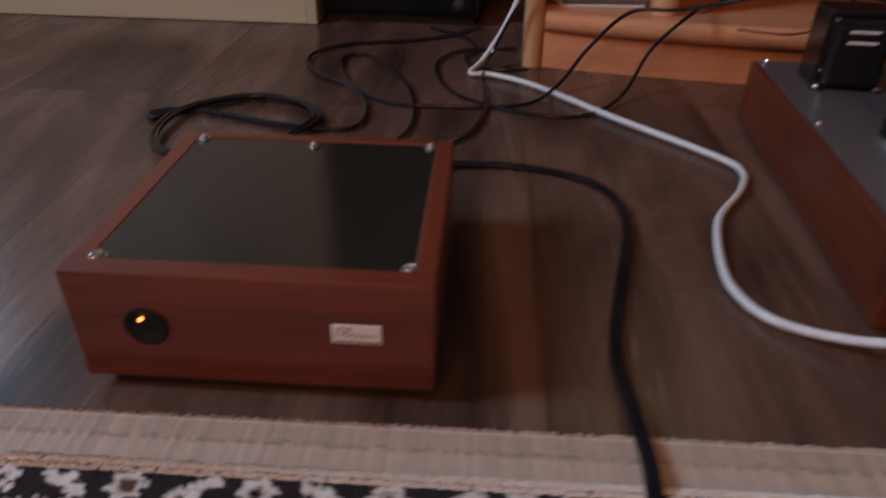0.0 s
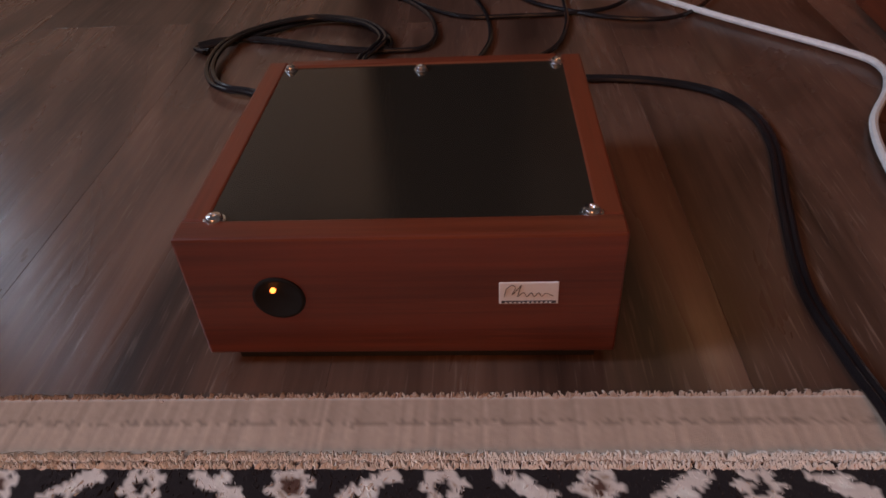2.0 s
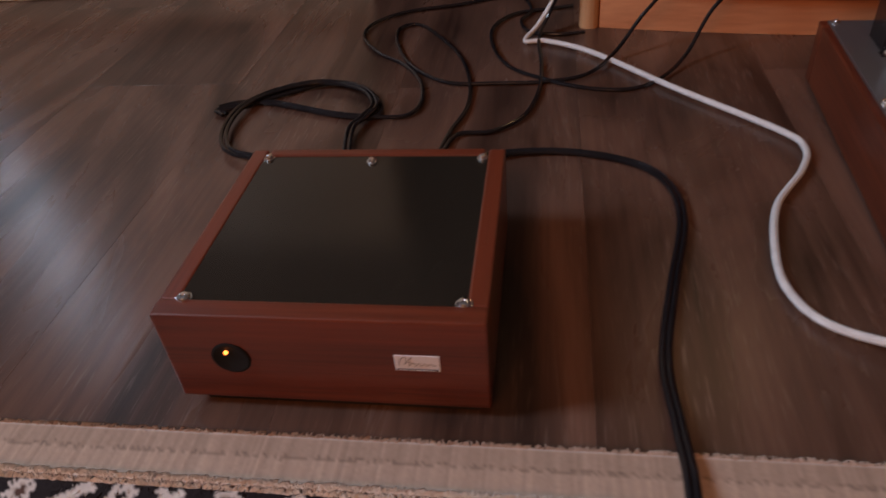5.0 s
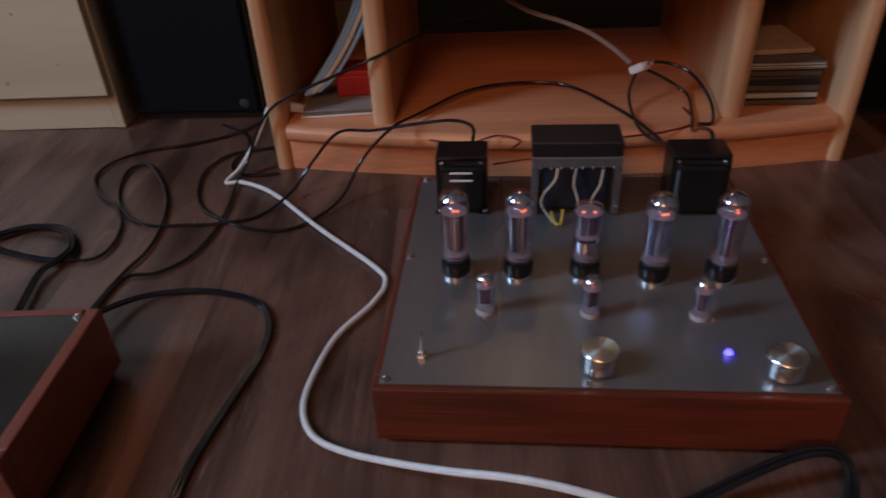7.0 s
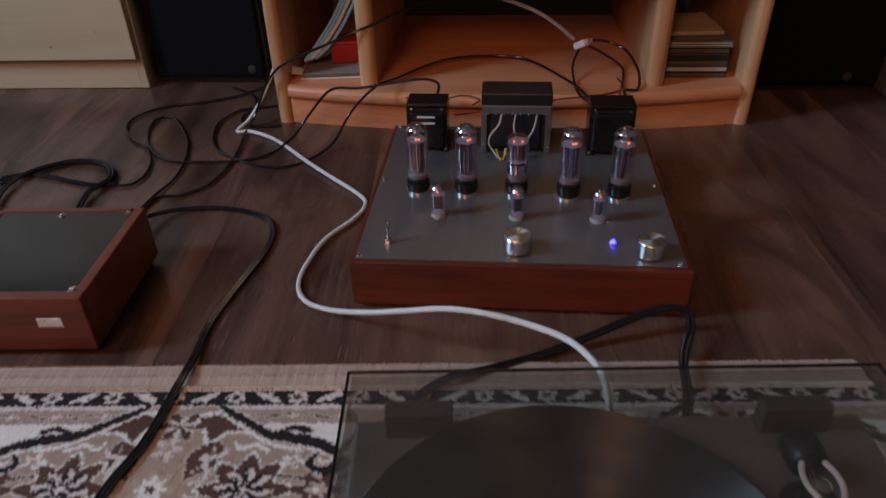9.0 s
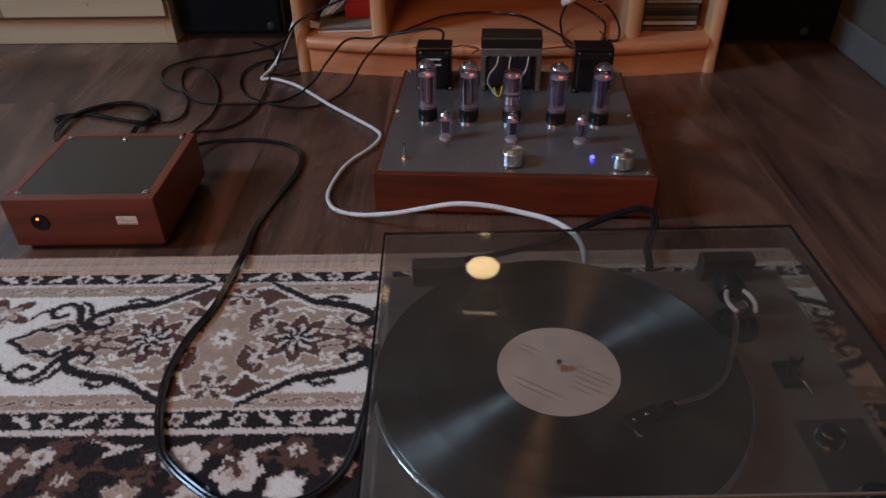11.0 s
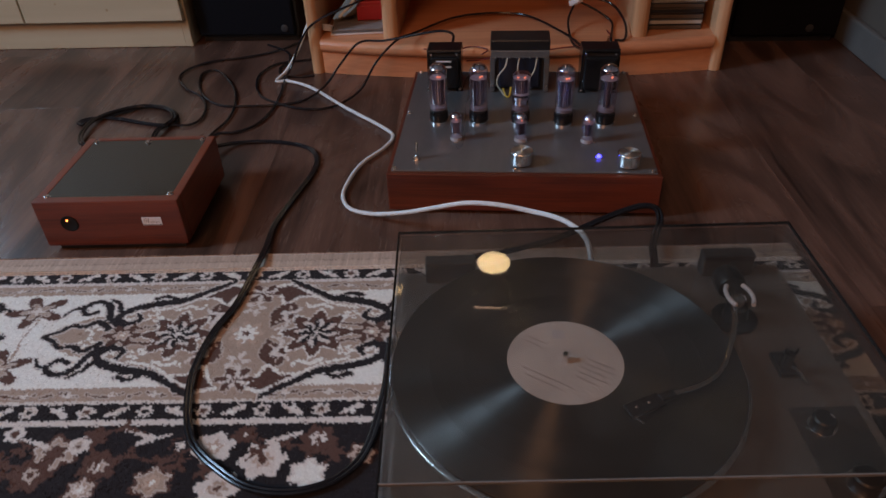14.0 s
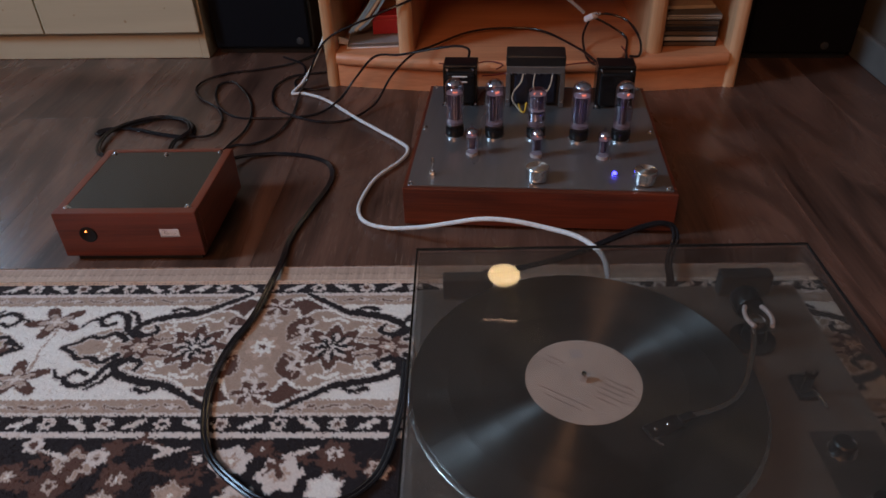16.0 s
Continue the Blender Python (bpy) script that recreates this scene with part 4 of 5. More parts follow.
def covered_transformer(x, y, w, d, h, bars):
    """A laminated transformer under a black lacquered cover, bolted to the plate."""
    t = thing("output_transformer", on_amp(x, y), "black lacquered output transformer with bolted cover", "transformer", "transformers on the amplifier")
    part("core", block(-w / 2 + 0.001, w / 2 - 0.001, 0.012, d - 0.012, 0.0005, h - 0.006, 0.001), CORE, t, "dark laminated core")
    part("front_cover", block(-w / 2 + 0.004, w / 2 - 0.004, 0.0, 0.0118, 0.004, h - 0.010, 0.005, 3), GLOSS_BLACK, t, "glossy black end cover")
    part("back_cover", block(-w / 2 + 0.004, w / 2 - 0.004, d - 0.0118, d, 0.004, h - 0.010, 0.005, 3), GLOSS_BLACK, t)
    part("strap", block(-w / 2, w / 2, 0.008, d - 0.008, h - 0.0058, h, 0.0018), GLOSS_BLACK, t, "glossy black top strap")
    for sx in (-1, 1):
        part("strap_side", block(sx * (w / 2 - 0.001) - 0.0012, sx * (w / 2 - 0.001) + 0.0012, 0.009, d - 0.009, 0.001, h - 0.006, 0.0004), GLOSS_BLACK, t)
        part("mounting_foot", block(sx * (w / 2 - 0.004) - 0.006, sx * (w / 2 - 0.004) + 0.006, 0.001, 0.011, 0.0003, 0.0016, 0.0004, 1), GLOSS_BLACK, t)
        part("bolt", turned([(0.0026, 0), (0.0026, 0.002), (0.0018, 0.003), (0, 0.003)], 8, (sx * (w / 2 - 0.0070), 0.011, h - 0.0080), turn=pose(0, 0, 0, 90)), CHROME, t, "steel bolt", True)
        part("bolt", turned([(0.0026, 0), (0.0026, 0.002), (0.0018, 0.003), (0, 0.003)], 8, (sx * (w / 2 - 0.003), 0.006, 0.0014)), CHROME, t, "steel bolt", True)
        part("bolt", turned([(0.0026, 0), (0.0026, 0.002), (0.0018, 0.003), (0, 0.003)], 8, (sx * (w / 2 - 0.0055), 0.011, 0.016), turn=pose(0, 0, 0, 90)), CHROME, t, "steel bolt", True)
    # pale bars stand for the reflections on the glossy front cover
    for z in bars:
        part("reflection_bar", block(-w * 0.22, w * 0.22, -0.0012, 0.001, z, z + 0.0022, 0.0005, 1), PAPER, t, "pale strip standing for a reflection on the cover")
    return t


covered_transformer(0.040, 0.258, 0.056, 0.056, 0.068, (0.042, 0.051))
covered_transformer(0.291, 0.262, 0.060, 0.056, 0.070, ())
_t = thing("mains_transformer", on_amp(0.1625, 0.262), "open mains transformer with grey frame and soldered wires", "transformer")
_W, _D, _H = 0.095, 0.050, 0.086
part("core", block(-_W / 2 + 0.006, _W / 2 - 0.006, 0.010, _D - 0.006, 0.001, _H - 0.018, 0.001), CORE, _t, "dark laminated core")
part("bobbin", block(-_W / 2 + 0.014, _W / 2 - 0.014, 0.0, 0.012, 0.008, _H - 0.024, 0.003), mat("navy_winding_tape", (0.012, 0.016, 0.03), 0.3, 0.0, 0.3, 80), _t, "taped dark winding")
part("yoke", block(-_W / 2, _W / 2, 0.003, _D, _H - 0.0175, _H, 0.002), BLACK, _t, "black top yoke")
part("terminal_board", block(-_W / 2 + 0.001, _W / 2 - 0.001, -0.001, 0.0028, _H - 0.0275, _H - 0.0160, 0.0008), GREY_STEEL, _t, "grey terminal board")
for sx in (-1, 1):
    part("frame_leg", block(sx * (_W / 2 - 0.004) - 0.004, sx * (_W / 2 - 0.004) + 0.004, 0.0005, 0.0095, 0.0005, _H - 0.0278, 0.001), GREY_STEEL, _t, "grey steel frame leg")
    part("bolt", turned([(0.003, 0), (0.003, 0.002), (0.002, 0.0032), (0, 0.0032)], 8, (sx * (_W / 2 - 0.004), -0.0001, 0.012), turn=pose(0, 0, 0, 90)), CHROME, _t, "", True)
for i in range(8):
    part("terminal", turned([(0.0011, 0), (0.0011, 0.003), (0.0007, 0.0042), (0, 0.0042)], 8, (-0.038 + i * 0.0108, -0.001, _H - 0.0255), turn=pose(0, 0, 0, 115)), CHROME, _t, "tinned lug", True)
BEIGE_WIRE = mat("beige_wire", (0.50, 0.44, 0.34), 0.5)
part("wire", hose([(-0.020, -0.003, _H - 0.027), (-0.023, -0.006, 0.046), (-0.034, -0.006, 0.030), (-0.036, -0.006, 0.016), (-0.028, -0.012, 0.006), (-0.024, -0.018, 0.0015)], 0.0013, 6), BEIGE_WIRE, _t, "pale wire", True)
part("wire", hose([(-0.001, -0.003, _H - 0.027), (-0.003, -0.007, 0.042), (0.002, -0.012, 0.024), (0.004, -0.02, 0.0015)], 0.0012, 6), BEIGE_WIRE, _t, "pale wire", True)
part("wire", hose([(0.027, -0.003, _H - 0.027), (0.024, -0.008, 0.042), (0.016, -0.012, 0.026), (0.012, -0.02, 0.0015)], 0.0012, 6), BEIGE_WIRE, _t, "pale wire", True)
part("wire", hose([(-0.026, -0.012, 0.012), (-0.022, -0.019, 0.003), (-0.018, -0.024, 0.0018)], 0.0016, 6), YELLOW, _t, "yellow wire end", True)
part("wire", hose([(-0.013, -0.010, 0.013), (-0.015, -0.019, 0.004), (-0.017, -0.024, 0.0018)], 0.0016, 6), YELLOW, _t, "yellow wire end", True)

# ---- turntable with a closed smoked lid ----
TT = pose(0.0525, -0.2535, 0, 0, 0, 6.6)      # origin: back left corner; x along the back, y towards the back
deck = thing("turntable", TT, "turntable with a playing record under a smoked lid", "turntable")
TW, TD, LIDZ, PLZ = 0.395, 0.318, 0.1365, 0.084
DECK_TOP = mat("dark_deck_veneer", (0.30, 0.29, 0.285), 0.40, 0.0, 0.25, 20, 0.1, 400, (0.2, 1, 1))
part("plinth", block(0.0, TW, -TD, 0, 0.014, PLZ, 0.003), DECK_TOP, deck, "dark plinth")
for _x in (0.04, TW - 0.04):
    for _y in (-0.04, -TD + 0.04):
        part("foot", turned([(0, 0.0085), (0.017, 0.0085), (0.019, 0.014), (0, 0.014)], 20, (_x, _y, 0)), RUBBER, deck, "", True)
LEANS = 0.018
_lid = block(0, TW, -TD, 0, PLZ + 0.001, LIDZ, 0.0015, 2)
_in = block(0.003, TW - 0.003, -TD + 0.003, -0.003, PLZ + 0.0012, LIDZ - 0.003)
bmesh.ops.reverse_faces(_in, faces=_in.faces[:])
_lid = merge(_lid, _in)
for _q in _lid.verts:                       # the front face leans back towards the top
    if _q.co.y < -TD + 0.008 and _q.co.z > LIDZ - 0.02:
        _q.co.y += LEANS
part("lid", _lid, LID, deck, "closed smoked acrylic dustcover")
EDGE = mat("dark_acrylic_edge", (0.012, 0.011, 0.011), 0.12)
for _x0, _x1, _y0, _y1 in ((-0.0006, TW + 0.0006, -0.0014, 0.0006), (-0.0006, 0.0014, -TD + 0.0016, -0.0016), (TW - 0.0014, TW + 0.0006, -TD + 0.0016, -0.0016)):
    part("lid_edge", block(_x0, _x1, _y0, _y1, LIDZ - 0.0022, LIDZ + 0.0005, 0.0004, 1), EDGE, deck, "dark edge of the lid")
# front edge is paler: its bright reflecting line is put into the colour
part("lid_edge", block(-0.0006, TW + 0.0006, -TD + LEANS - 0.0005, -TD + LEANS + 0.0012, LIDZ - 0.0020, LIDZ + 0.0005, 0.0004, 1), mat("glinting_acrylic_edge", (0.15, 0.14, 0.135), 0.2), deck, "front edge of the lid, its bright mirrored line put into the colour")
HINGE = mat("grey_hinge_plastic", (0.055, 0.052, 0.05), 0.5)
for _x in (0.052, 0.336):
    part("hinge", block(_x - 0.026, _x + 0.026, -0.020, -0.0045, PLZ, PLZ + 0.026, 0.002), HINGE, deck, "black lid hinge")
SP = TT.inverted() @ Vector((0.219, -0.392, 0))
part("platter", turned([(0, PLZ + 0.003), (0.1475, PLZ + 0.003), (0.1475, PLZ + 0.005), (0.1525, PLZ + 0.0075), (0.1525, PLZ + 0.0155), (0.1500, PLZ + 0.0170), (0, PLZ + 0.0170)], 96, (SP.x, SP.y, 0)), ALU, deck, "aluminium platter with dotted rim", True)
part("mat", turned([(0, PLZ + 0.0171), (0.1485, PLZ + 0.0171), (0.1485, PLZ + 0.0195), (0, PLZ + 0.0195)], 96, (SP.x, SP.y, 0)), RUBBER, deck, "black rubber mat")
VINYL = bpy.data.materials.new("grooved_vinyl")
VINYL.use_nodes = True
_n, _k = VINYL.node_tree.nodes, VINYL.node_tree.links
_p = _n["Principled BSDF"]
_p.inputs["Base Color"].default_value, _p.inputs["Roughness"].default_value, _p.inputs["Anisotropic"].default_value = (0.003, 0.003, 0.0035, 1), 0.50, 1.0
_p.inputs["IOR"].default_value = 2.0
_p.inputs["Specular IOR Level"].default_value, _p.inputs["Anisotropic Rotation"].default_value = 1.0, 0.25
_tg, _tc, _ln, _wv, _bn = _n.new("ShaderNodeTangent"), _n.new("ShaderNodeTexCoord"), _n.new("ShaderNodeVectorMath"), _n.new("ShaderNodeTexNoise"), _n.new("ShaderNodeMapRange")
_tg.direction_type, _tg.axis = "RADIAL", "Z"
_k.new(_tg.outputs[0], _p.inputs["Tangent"])
_ln.operation = "LENGTH"
_wv.noise_dimensions = "1D"
_wv.inputs["Scale"].default_value, _wv.inputs["Detail"].default_value = 260, 5
_k.new(_tc.outputs["Object"], _ln.inputs[0]), _k.new(_ln.outputs["Value"], _wv.inputs["W"])
_bn.inputs["To Min"].default_value, _bn.inputs["To Max"].default_value = 0.33, 0.39
_k.new(_wv.outputs["Fac"], _bn.inputs["Value"]), _k.new(_bn.outputs[0], _p.inputs["Roughness"])
rec = thing("record", TT @ pose(SP.x, SP.y, 0), "black vinyl record with a pale paper label", "record")
RZ = PLZ + 0.0215
part("disc", turned([(0, RZ - 0.0018), (0.148, RZ - 0.0018), (0.1495, RZ - 0.001), (0.1490, RZ + 0.0001), (0.1465, RZ), (0.1460, RZ - 0.0001), (0.1180, RZ - 0.0001), (0.1175, RZ), (0.1165, RZ), (0.1160, RZ - 0.0001),
                     (0.0890, RZ - 0.0001), (0.0885, RZ), (0.0875, RZ), (0.0870, RZ - 0.0001), (0.0600, RZ - 0.0001), (0.0595, RZ), (0.0505, RZ), (0, RZ)], 128), VINYL, rec, "grooved black vinyl", True)
LABEL = mat("record_label_paper", (0.80, 0.71, 0.655), 0.55, 0.0, 0.16, 40)
_lab = part("label", turned([(0.0500, RZ), (0.0500, RZ + 0.0003), (0.0165, RZ + 0.0003), (0.0160, RZ + 0.00025), (0.0036, RZ + 0.0003), (0.0036, RZ + 0.0001), (0, RZ + 0.0001)], 72), LABEL, rec, "dusty pink paper label with small print")
LABEL_INK = mat("label_print", (0.50, 0.41, 0.385), 0.6)
for x0, x1, y in ((0.016, 0.040, 0.012), (0.015, 0.043, 0.006), (0.015, 0.038, 0.000), (0.016, 0.042, -0.006), (0.017, 0.036, -0.012), (-0.040, -0.022, 0.010), (-0.041, -0.026, 0.004), (-0.028, 0.020, -0.026), (-0.022, 0.014, -0.032)):
    part("print_bar", block(x0, x1, y - 0.0005, y + 0.0005, RZ + 0.0002, RZ + 0.0005), LABEL_INK, _lab).matrix_local = pose(0, 0, 0, 0, 0, -34)
part("print_mark", block(-0.007, 0.004, 0.027, 0.038, RZ + 0.0002, RZ + 0.0005, 0.0001, 1), PAPER, _lab, "small pale square mark")
part("spindle", turned([(0.0035, RZ), (0.0035, RZ + 0.006), (0.0022, RZ + 0.009), (0, RZ + 0.0095)], 16, (SP.x, SP.y, 0)), CHROME, deck, "steel spindle", True)
ARM_STEEL = mat("dull_arm_steel", (0.62, 0.61, 0.60), 0.24, 1.0, 0.1, 60)
# tonearm: pivot, counterweight, S-shaped tube and headshell
PIV = TT.inverted() @ Vector((0.382, -0.303, 0))
arm = thing("tonearm", TT @ pose(PIV.x, PIV.y, PLZ), "silver S-shaped tonearm resting over the record", "tonearm")
part("pivot_base", turned([(0, 0.0005), (0.021, 0.0005), (0.021, 0.004), (0.012, 0.006), (0.010, 0.018), (0, 0.018)], 28), BLACK, arm, "black pivot base", True)
for _s in (-1, 1):
    part("gimbal", hose([(_s * 0.0075, 0.016, 0.030), (_s * 0.0110, 0.007, 0.030), (_s * 0.0112, -0.004, 0.030), (_s * 0.0078, -0.013, 0.030)], 0.0021, 8), PAPER, arm, "white gimbal arc", True)
part("bearing", turned([(0, 0.018), (0.006, 0.018), (0.006, 0.028), (0.003, 0.030), (0, 0.030)], 18), CHROME, arm, "", True)
part("counterweight", turned([(0, 0.018), (0.0125, 0.018), (0.0135, 0.020), (0.0135, 0.038), (0.0125, 0.040), (0, 0.040)], 24, (0, 0, 0.024), turn=pose(0, 0, 0, -90)), BLACK, arm, "black counterweight", True)
part("arm_tube", hose([(0, 0.018, 0.024), (-0.014, -0.030, 0.0245), (-0.032, -0.068, 0.0245), (-0.042, -0.085, 0.0245), (-0.055, -0.098, 0.0245), (-0.072, -0.107, 0.0245), (-0.092, -0.113, 0.0245)], 0.0026, 10), ARM_STEEL, arm, "polished tube", True)
_hd = block(-0.0070, 0.0070, -0.044, -0.012, -0.002, 0.001, 0.001)
_hd = block(-0.0035, 0.0035, -0.013, 0.001, -0.0025, 0.0025, 0.001, bm=_hd)
_hs = part("headshell", _hd, BLACK, arm, "black headshell")
_hs.matrix_local = pose(-0.091, -0.1127, 0.0245, 0, 0, -66)
part("cartridge", block(-0.0062, 0.0062, -0.041, -0.020, -0.0085, -0.0023, 0.001), GREY_STEEL, _hs, "grey cartridge")
for _y in (-0.024, -0.036):
    part("screw", turned([(0.0016, 0.001), (0.0016, 0.0018), (0.0009, 0.0024), (0, 0.0024)], 10, (0, _y, 0)), CHROME, _hs, "tiny bright screw", True)
part("finger_lift", hose([(0.006, -0.041, 0), (0.013, -0.043, 0.002), (0.017, -0.043, 0.005)], 0.0011, 6), CHROME, _hs, "", True)
_r = thing("arm_rest", TT @ pose(PIV.x + 0.022, PIV.y - 0.068, PLZ), "small black tonearm rest post", "arm rest")
part("post", turned([(0, 0.0004), (0.006, 0.0004), (0.004, 0.003), (0.004, 0.022), (0, 0.022)], 14), BLACK, _r, "", True)
part("clip", hose([(-0.005, 0, 0.028), (-0.004, 0, 0.022), (0.004, 0, 0.022), (0.005, 0, 0.028)], 0.0014, 6), BLACK, _r, "", True)
for _x, _y, _q in ((0.349, -0.217, 0.009), (0.357, -0.272, 0.011)):
    _c = thing("deck_control", TT @ pose(_x, _y, PLZ + 0.0004), "round control knob on the turntable deck", "knob", "controls on the turntable deck")
    part("collar", turned([(0, 0.0004), (_q * 1.25, 0.0004), (_q * 1.25, 0.002), (0, 0.002)], 24), CHROME, _c, "chrome collar", True)
    part("cap", turned([(_q, 0.002), (_q, 0.010), (_q * 0.85, 0.0115), (0, 0.0115)], 24), BLACK, _c, "black cap", True)
part("control_plate", block(0.330, 0.386, -0.300, -0.196, PLZ - 0.001, PLZ + 0.0004, 0.0003, 1), GREY_STEEL, deck, "grey metal control plate")
_c = thing("cue_lever", TT @ pose(0.345, -0.150, PLZ), "black cue lever on the deck", "lever")
part("mount", block(-0.009, 0.009, -0.014, 0.014, 0.0004, 0.006, 0.0015), BLACK, _c)
part("lever", hose([(0, 0, 0.005), (0.002, -0.016, 0.012), (0.003, -0.034, 0.014)], 0.0018, 8), CHROME, _c, "", True)

# ---- pine television stand ----
ST = pose(-0.257, 0.492, 0, 0, 0, 3.1)
stand = thing("tv_stand", ST, "curved pine television stand with open compartments", "tv stand")
SW, SD, SZ, SH = 0.806, 0.42, 0.070, 0.285


def bow(x, bulge):
    return -bulge * (1 - (2 * x / SW - 1) ** 2)


def bowed(x0, x1, bulge, lip, back, z0, z1, round_off=0.0):
    """A board between two heights whose front edge bows out, with a rounded nose."""
    out = bmesh.new()
    n = 28
    prof = [(0.0, z0), (0.0, z1)] if not round_off else [(round_off * (1 - math.cos(a)), (z0 + z1) / 2 + (z1 - z0) / 2 * math.sin(a)) for a in [-math.pi / 2 + i * math.pi / 8 for i in range(9)]]
    rows = []
    for i in range(n + 1):
        x = x0 + (x1 - x0) * i / n
        y = bow(x, bulge) - lip
        rows.append([out.verts.new((x, y + (d if round_off else 0), z)) for d, z in prof] + [out.verts.new((x, back, z1)), out.verts.new((x, back, z0))])
    for a, b in zip(rows, rows[1:]):
        for k in range(len(a)):
            out.faces.new((a[k], b[k], b[(k + 1) % len(a)], a[(k + 1) % len(a)]))
    out.faces.new(rows[0]), out.faces.new(rows[-1][::-1])
    bmesh.ops.recalc_face_normals(out, faces=out.faces[:])
    return out


def upright(x0, x1, y0, y1, z0, z1):
    """A board on edge with a rounded front."""
    out = block(x0, x1, y0, y1, z0, z1)
    front = [e for e in out.edges if all(abs(v.co.y - y0) < 1e-5 for v in e.verts) and abs(e.verts[0].co.z - e.verts[1].co.z) > 0.01]
    bmesh.ops.bevel(out, geom=front, offset=(x1 - x0) * 0.42, segments=5, profile=0.5, affect="EDGES")
    return out


part("side_panel", upright(0.0, 0.024, -0.006, SD, 0.0005, SH), PINE_Z, stand)
part("side_panel", upright(SW - 0.024, SW, -0.006, SD, 0.0005, SH), PINE_Z, stand)
part("kick_board", bowed(0.0243, SW - 0.0243, 0.042, -0.004, 0.03, 0.0005, 0.0455), PINE, stand, "bowed kick board")
part("bottom_shelf", bowed(0.0243, SW - 0.0243, 0.050, 0.006, SD - 0.014, 0.046, SZ, 0.011), PINE, stand, "bowed bottom shelf with rounded nose")
part("divider", upright(0.150, 0.180, -0.012, SD - 0.015, SZ + 0.0003, SH - 0.03), PINE_Z, stand)
part("divider", upright(0.626, 0.656, -0.012, SD - 0.015, SZ + 0.0003, SH - 0.03), PINE_Z, stand)
# top board is out of view, set low to shade the back of the shelf
part("top_board", bowed(-0.01, SW + 0.01, 0.055, 0.02, SD, SH + 0.0005, SH + 0.026, 0.012), PINE, stand, "bowed top board")
part("back_panel", block(0.0245, SW - 0.0245, SD - 0.013, SD - 0.005, 0.135, SH, 0.0), PINE, stand, "thin pine back panel over a cable gap")

_m = thing("magazine_pile", ST @ pose(0.088, 0.075, SZ, 0, 0, 6), "pile of grey magazines in the stand", "magazines")
for i in range(3):
    part("magazine", block(-0.052 + 0.003 * i, 0.052 + 0.002 * i, -0.055, 0.085, 0.0004 + 0.004 * i, 0.004 + 0.004 * i, 0.0008, 1), (PAPER, GREY_STEEL, PAPER)[i] if i != 2 else mat("grey_cover", (0.22, 0.20, 0.19), 0.5), _m)
_m = thing("red_box", ST @ pose(0.112, 0.09, SZ + 0.0125, 0, 0, 8), "small red box on the magazines", "box")
part("body", block(-0.026, 0.026, -0.02, 0.03, 0.0002, 0.030, 0.0015), RED, _m)
part("lid", block(-0.027, 0.027, -0.021, 0.031, 0.0303, 0.038, 0.0015), RED, _m)
_rnd = random.Random(3)
CASES = [mat("case_" + n, c, 0.3) for n, c in (("grey", (0.10, 0.10, 0.10)), ("black", (0.02, 0.02, 0.022)), ("silver", (0.42, 0.40, 0.37)), ("brown", (0.10, 0.07, 0.05)))]
_z = SZ
for i, (k, h) in enumerate(((1, 0.010), (0, 0.010), (1, 0.011), (3, 0.010), (1, 0.010), (2, 0.005), (0, 0.006))):
    _d = thing("disc_case", ST @ pose(0.714 + _rnd.uniform(-0.002, 0.002), 0.075, _z, 0, 0, _rnd.uniform(-2, 2)), "flat dark disc case in a stack", "disc case", "stack of disc cases in the stand")
    part("cover", block(-0.051, 0.051, -0.045, 0.075, 0.0003, h - 0.0003, 0.0008, 1), CASES[k], _d)
    part("spine", block(-0.049, 0.049, -0.0458, -0.0448, 0.002, h - 0.002), CASES[(k + 2) % 4], _d)
    _z += h
_d = thing("paper_pad", ST @ pose(0.712, 0.09, _z, 0, 0, 4), "tan paper pad on the disc cases", "paper pad")
part("pad", block(-0.048, 0.046, -0.03, 0.08, 0.0004, 0.007, 0.0008, 1), mat("tan_card", (0.40, 0.30, 0.21), 0.7), _d)

# ---- cream cupboard ----
KNOT = mat("wood_knot", (0.30, 0.19, 0.10), 0.5, 0.0, 0.4, 300)
CB = pose(-0.570, 0.631, 0, 0, 0, 4.4)
cup = thing("cupboard", CB, "low cream maple cupboard with flat doors", "cupboard")
part("side_panel", block(-0.016, 0, 0.002, 0.44, 0.0005, 0.60, 0.001, 1), MAPLE, cup)
part("side_panel", block(-0.716, -0.700, 0.002, 0.44, 0.0005, 0.60, 0.001, 1), MAPLE, cup)
part("plinth", block(-0.6995, -0.0165, 0.004, 0.02, 0.0005, 0.060, 0.001, 1), MAPLE, cup, "cream plinth")
part("body", block(-0.6995, -0.0165, 0.022, 0.44, 0.064, 0.60), MAPLE, cup)
part("top", block(-0.72, 0.004, -0.02, 0.44, 0.6005, 0.622, 0.002), MAPLE, cup)
